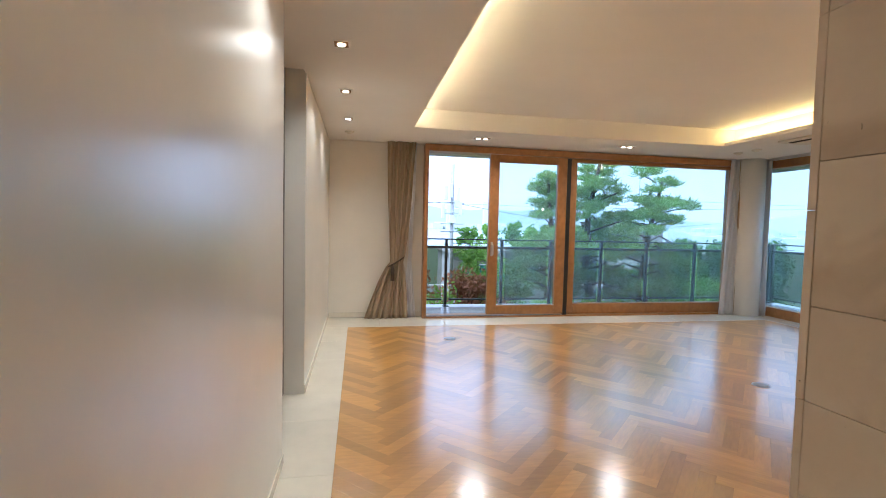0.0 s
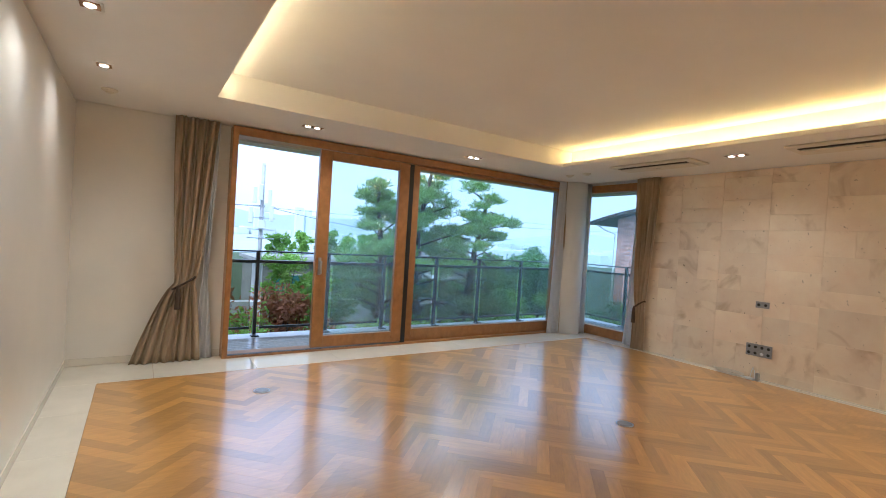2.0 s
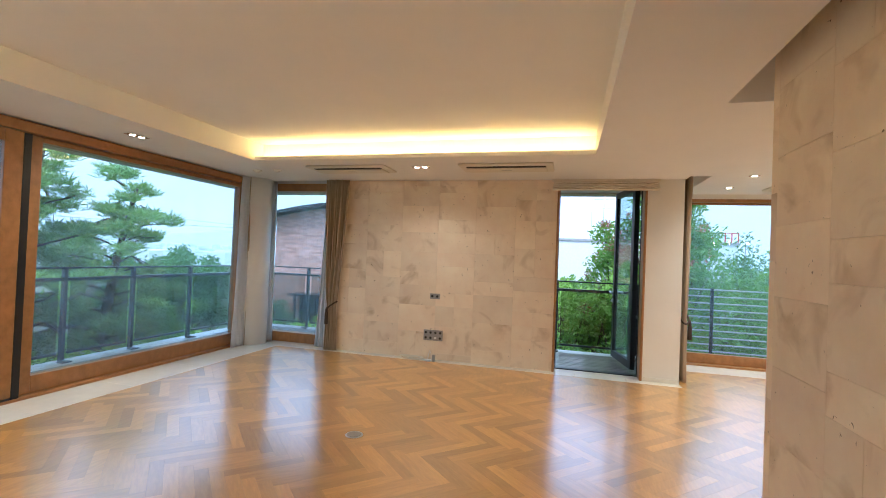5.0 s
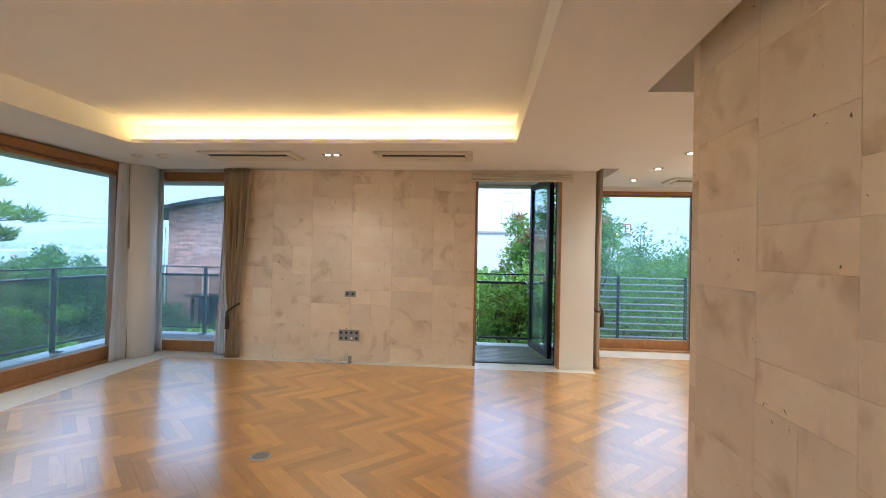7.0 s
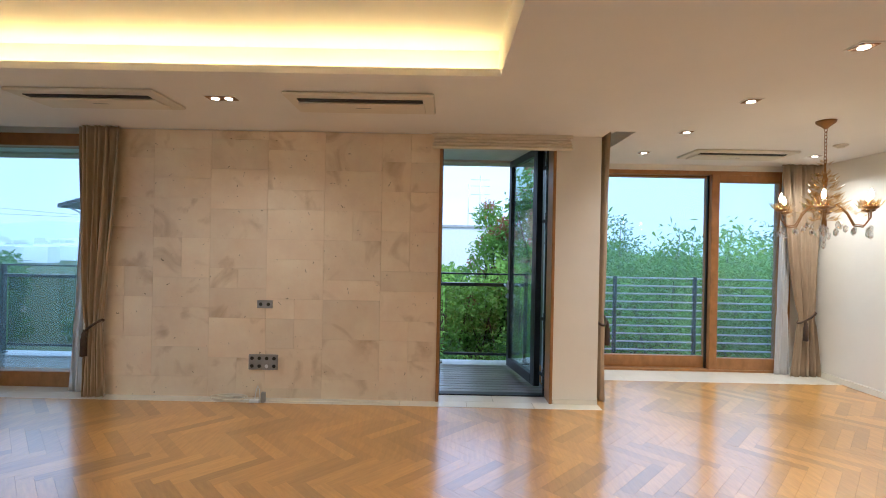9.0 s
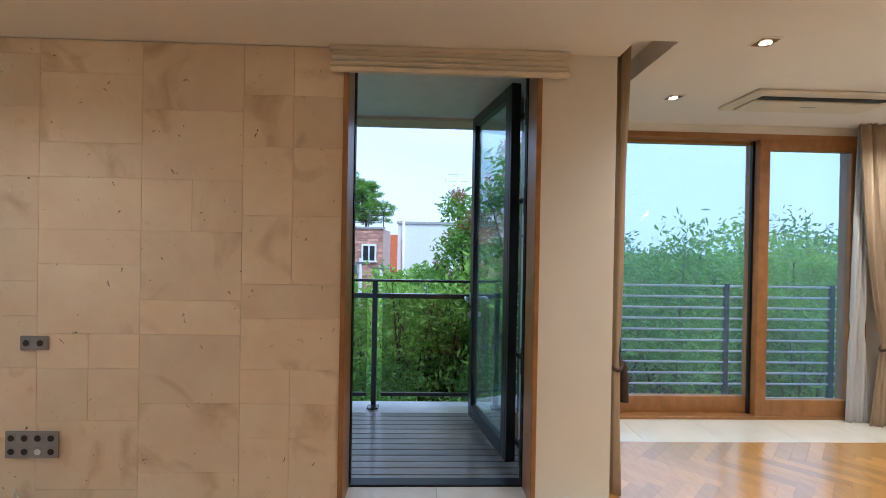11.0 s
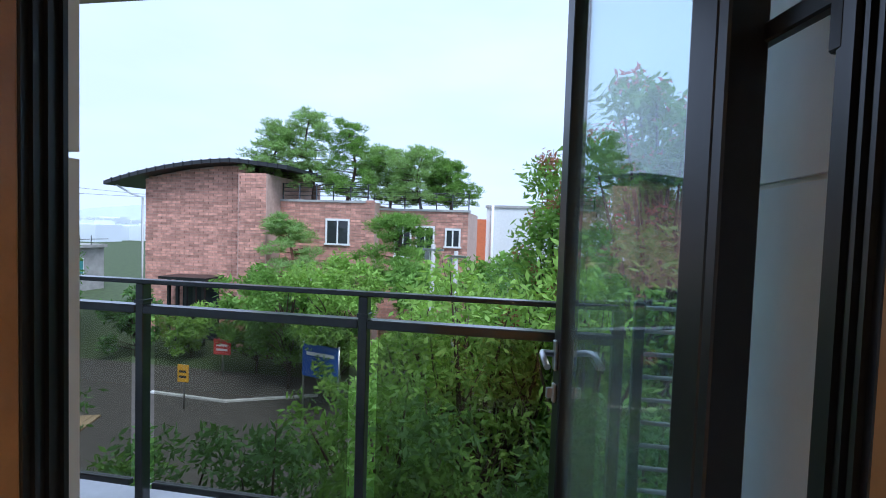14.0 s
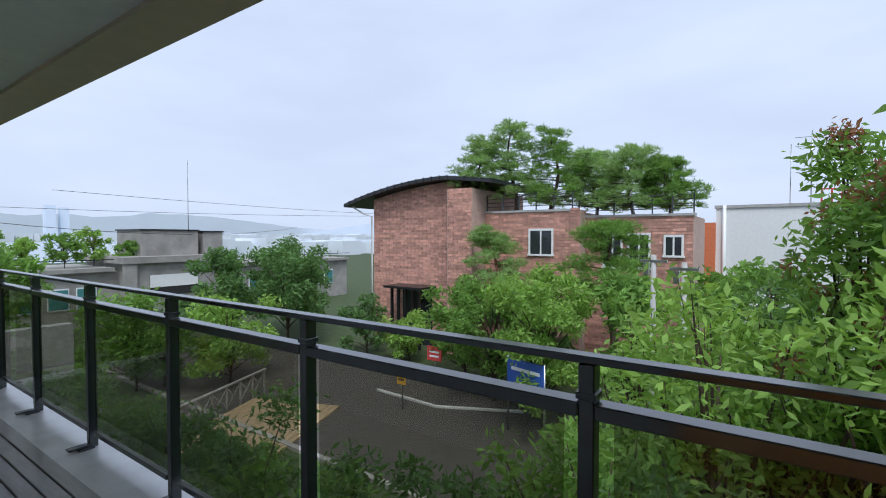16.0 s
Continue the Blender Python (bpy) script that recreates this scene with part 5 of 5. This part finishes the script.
# concrete house to the north-east and others
ch2 = tagged(empty("concrete_house", (22.8, 42, GROUND)), "low grey concrete house with flat roofs and teal windows", "house")
part("wall", boxes((0, 8.0, 0, 8, 0, 4.9), (-14, 0, 1.5, 9, 0, 4.3), (8, 24, 1.0, 9, 0, 4.2)), M_OLDCONC, ch2)
part("garage_opening", box(1.6, 5.4, -0.06, 0.0, 2.2, 3.9), M_DARKSLOT, ch2)
part("shutter", box(1.6, 5.4, -0.1, -0.06, 2.9, 3.9), M_WHITE, ch2)
for xa in (-0.3, 7.3):
    part("pilaster", box(xa, xa + 0.9, -0.3, 0.0, 0, 4.9), M_OLDCONC, ch2)
part("roof", boxes((-0.4, 8.3, -0.4, 8.3, 4.9, 5.4), (1.6, 6.3, 1.5, 6, 5.4, 7.5), (6.8, 8.6, 1.5, 5, 5.4, 7.4), (-14.3, -0.4, 1.1, 9.3, 4.3, 4.6), (8.3, 24, 0.6, 9.3, 4.2, 4.5)), M_OLDCONC, ch2)
part("roof_edge", boxes((1.5, 6.4, 1.4, 6.1, 7.5, 7.62), (6.7, 8.7, 1.4, 5.1, 7.4, 7.52), (8.2, 24, 0.5, 0.6, 5.0, 5.06), (-14, -0.5, 1.0, 1.1, 5.2, 5.26)), M_BLACK, ch2)
for k in range(14):
    xk = -13 + 1.7 * k if k < 7 else 9 + 1.9 * (k - 7)
    wdw = part("window", box(xk, xk + 1.3, 0.90 if k > 6 else 1.42, 1.45, 1.6, 3.2), M_WHITE, ch2)
    part("pane", box(xk + 0.08, xk + 1.22, 0.87 if k > 6 else 1.39, 1.44, 1.7, 3.1), M_TEALGLASS, wdw)
for k in range(12):
    part("rail_post", box(9 + 1.2 * k, 9.05 + 1.2 * k, 0.6, 0.65, 4.5, 5.4), M_RAIL, ch2)
whip = tagged(part("whip_antenna", tube([(27.5, 42, 1.9), (27.5, 42, 8.0)], [0.03, 0.012], 5), M_RAIL), "thin whip antenna on the concrete roof", "antenna")
for i in range(7):
    shrub("roof_plant", 11 + 2.2 * i, 45 + (i % 2), GROUND + 4.6, 2.2 + 0.4 * (i % 3), 1.2, M_LEAFLIGHT if i % 2 else M_LEAF, 1500, 0.16, "green plants on the flat roof", 600 + i, "plant", group="roof plants")
wh = tagged(empty("white_building", (45, -6, GROUND)), "white plastered building with an orange stair house", "house")
part("wall", box(0, 10, -6, 10.3, 0, 9.0), M_PANELWALL, wh)
part("stair_house", box(-0.6, 3, 10.3, 12.2, 0, 8.0), M_ORANGE, wh)
part("parapet", box(-0.1, 10, -6.1, 10.4, 9.0, 9.2), M_CONC, wh)
part("terracotta_rail", boxes(*[(-0.05, 0.0, -6 + 0.5 * k, -5.9 + 0.5 * k, 9.2, 10.0) for k in range(22)], (-0.05, 0.0, -6, 4.6, 10.0, 10.08)), M_REDSIGN, wh)
part("downpipe", tube([(-0.1, 9.8, 0), (-0.1, 9.8, 9.2)], 0.12, 6), M_PANELWALL, wh)
ant = tagged(empty("roof_antenna", (46, -1.0, GROUND + 9.0)), "thin television antenna on a roof", "antenna")
bm = bmesh.new()
add_tube(bm, [(0, 0, 0), (0, 0, 5.0)], 0.04, 5)
add_tube(bm, [(0, 1.1, 0), (0, 1.1, 4.2)], 0.03, 5)
for z in (3.2, 4.0, 4.6):
    add_tube(bm, [(0, -0.9, z), (0, 0.9, z)], 0.025, 4)
part("rods", bm, M_STEEL, ant)

# ---- pieces of floor and walls ----
def piece_mesh(name, sx, sy, sz, m, bev=0.0015):
    me = bpy.data.meshes.new(name)
    b = box(0, sx, 0, sy, 0, sz, bev) if bev else box(0, sx, 0, sy, 0, sz)
    b.to_mesh(me)
    b.free()
    me.materials.append(m)
    return me


def piece(me, parent, m):
    o = bpy.data.objects.new(me.name, me)
    scene.collection.objects.link(o)
    o.parent = parent
    o.matrix_basis = m
    return o


# marble border slabs
def border(xa, xb, ya, yb, nx, ny):
    me = piece_mesh("slab", (xb - xa) / nx - 0.002, (yb - ya) / ny - 0.002, 0.014, M_MARBLE)
    for i in range(nx):
        for j in range(ny):
            piece(me, floor, Matrix.Translation((xa + (xb - xa) * i / nx, ya + (yb - ya) * j / ny, -0.012)))
PX0, PX1, PY1 = -0.18, 6.60, 6.55
border(WX - 0.2, PX0, SY, PY1, 1, 12)
border(WX - 0.2, EX + 0.2, PY1, NY + 0.06, 8, 1)
border(PX1, EX + 0.02, 0.60, PY1, 1, 9)
border(EX + 0.02, 6.963, 1.061, 2.231, 1, 2)
border(EX + 0.02, EX + 0.2, 5.72, PY1, 1, 1)
border(7.65, BAYX, SY, 0.598, 1, 5)

# herringbone oak, laid at forty-five degrees
PL, PW = 0.54, 0.09
plank_me = piece_mesh("plank", PL - 0.0006, PW - 0.0006, 0.0115, M_PARQUET, 0.0)
rot = Matrix.Rotation(radians(45), 4, "Z")
near = 0
base_v = [v.co.copy() for v in plank_me.vertices]
base_f = [tuple(p.vertices) for p in plank_me.polygons]


def lay(xa, xb, ya, yb, singles):
    """Herringbone over a rectangle, cut off straight at its edges."""
    global near
    v_all, f_all = [], []
    n_rows = int(10 / PW)
    for i in range(-n_rows, n_rows):
        for j in range(-14, 14):
            for kind in (0, 1):
                if kind == 0:
                    lx, ly = i * PW + j * 2 * PL, i * PW
                    m = Matrix.Translation((lx, ly, 0))
                else:
                    lx, ly = i * PW + j * 2 * PL + PL + PW, i * PW - (PL - PW)
                    m = Matrix.Translation((lx, ly, 0)) @ Matrix.Rotation(radians(90), 4, "Z")
                full = Matrix.Translation((3.2, 2.4, -0.0115)) @ rot @ m
                corners = [full @ v for v in base_v]
                xs, ys = [v.x for v in corners], [v.y for v in corners]
                if max(xs) < xa or min(xs) > xb or max(ys) < ya or min(ys) > yb:
                    continue
                whole = min(xs) > xa and max(xs) < xb and min(ys) > ya and max(ys) < yb
                if singles and whole and near < 300 and 1.4 < min(xs) < 5.4 and 1.2 < min(ys) < 4.9:
                    piece(plank_me, floor, full)
                    near += 1
                    continue
                n = len(v_all)
                v_all += [tuple(v) for v in corners]
                f_all += [tuple(k + n for k in f) for f in base_f]
    ob = from_arrays("parquet", v_all, f_all, M_PARQUET, floor)
    bm = bmesh.new()
    bm.from_mesh(ob.data)
    for co, no in (((xa, 0, 0), (-1, 0, 0)), ((xb, 0, 0), (1, 0, 0)), ((0, ya, 0), (0, -1, 0)), ((0, yb, 0), (0, 1, 0))):
        bmesh.ops.bisect_plane(bm, geom=bm.verts[:] + bm.edges[:] + bm.faces[:], plane_co=co, plane_no=no, clear_outer=True)
    bm.to_mesh(ob.data)
    bm.free()
    tagged(ob, kind="stuff")


lay(PX0, PX1, SY, PY1, True)
lay(PX1, 7.65, SY, 0.60, False)

# travertine slabs
def slabs(parent, axis, plane, a0, a1, z1, colw, seed, out):
    """Columns of slabs of uneven height on a wall face; out: the side on which they lie."""
    rnd = random.Random(seed)
    a = a0
    cache = {}
    while a < a1 - 0.01:
        w = min(colw, a1 - a)
        z = -rnd.choice((0.0, 0.1, 0.2))
        while z < z1:
            h = rnd.choice((0.2, 0.3, 0.4, 0.4))
            za, zb = max(0.0, z), min(z1, z + h)
            z += h
            if zb - za < 0.02:
                continue
            halves = rnd.random() < 0.25 and w > 0.4
            for q in range(2 if halves else 1):
                ww = w / 2 if halves else w
                aa = a + q * ww
                key = (round(ww, 3), round(zb - za, 3))
                if key not in cache:
                    s = (0.02, key[0] - 0.0012, key[1] - 0.0012) if axis == "x" else (key[0] - 0.0012, 0.02, key[1] - 0.0012)
                    cache[key] = piece_mesh("slab", *s, M_STONE, 0.001)
                proud = rnd.uniform(0, 0.0012)
                if axis == "x":
                    m = Matrix.Translation((plane - proud if out < 0 else plane + proud, aa, za))
                else:
                    m = Matrix.Translation((aa, plane + proud if out > 0 else plane - proud, za))
                piece(cache[key], parent, m)
        a += w
slabs(stone_block, "x", 3.25, 0.45, 0.88, CEIL + 0.34, 0.575, 8, 1)
slabs(wall_east, "x", EX, STONE_Y0, STONE_Y1, CEIL - 0.002, 0.575, 4, -1)
slabs(stone_block, "y", 0.88, 0.87, 3.25, CEIL + 0.34, 0.575, 6, 1)
slabs(stone_block, "x", 0.87, 0.45, 0.88, CEIL + 0.34, 0.575, 7, -1)
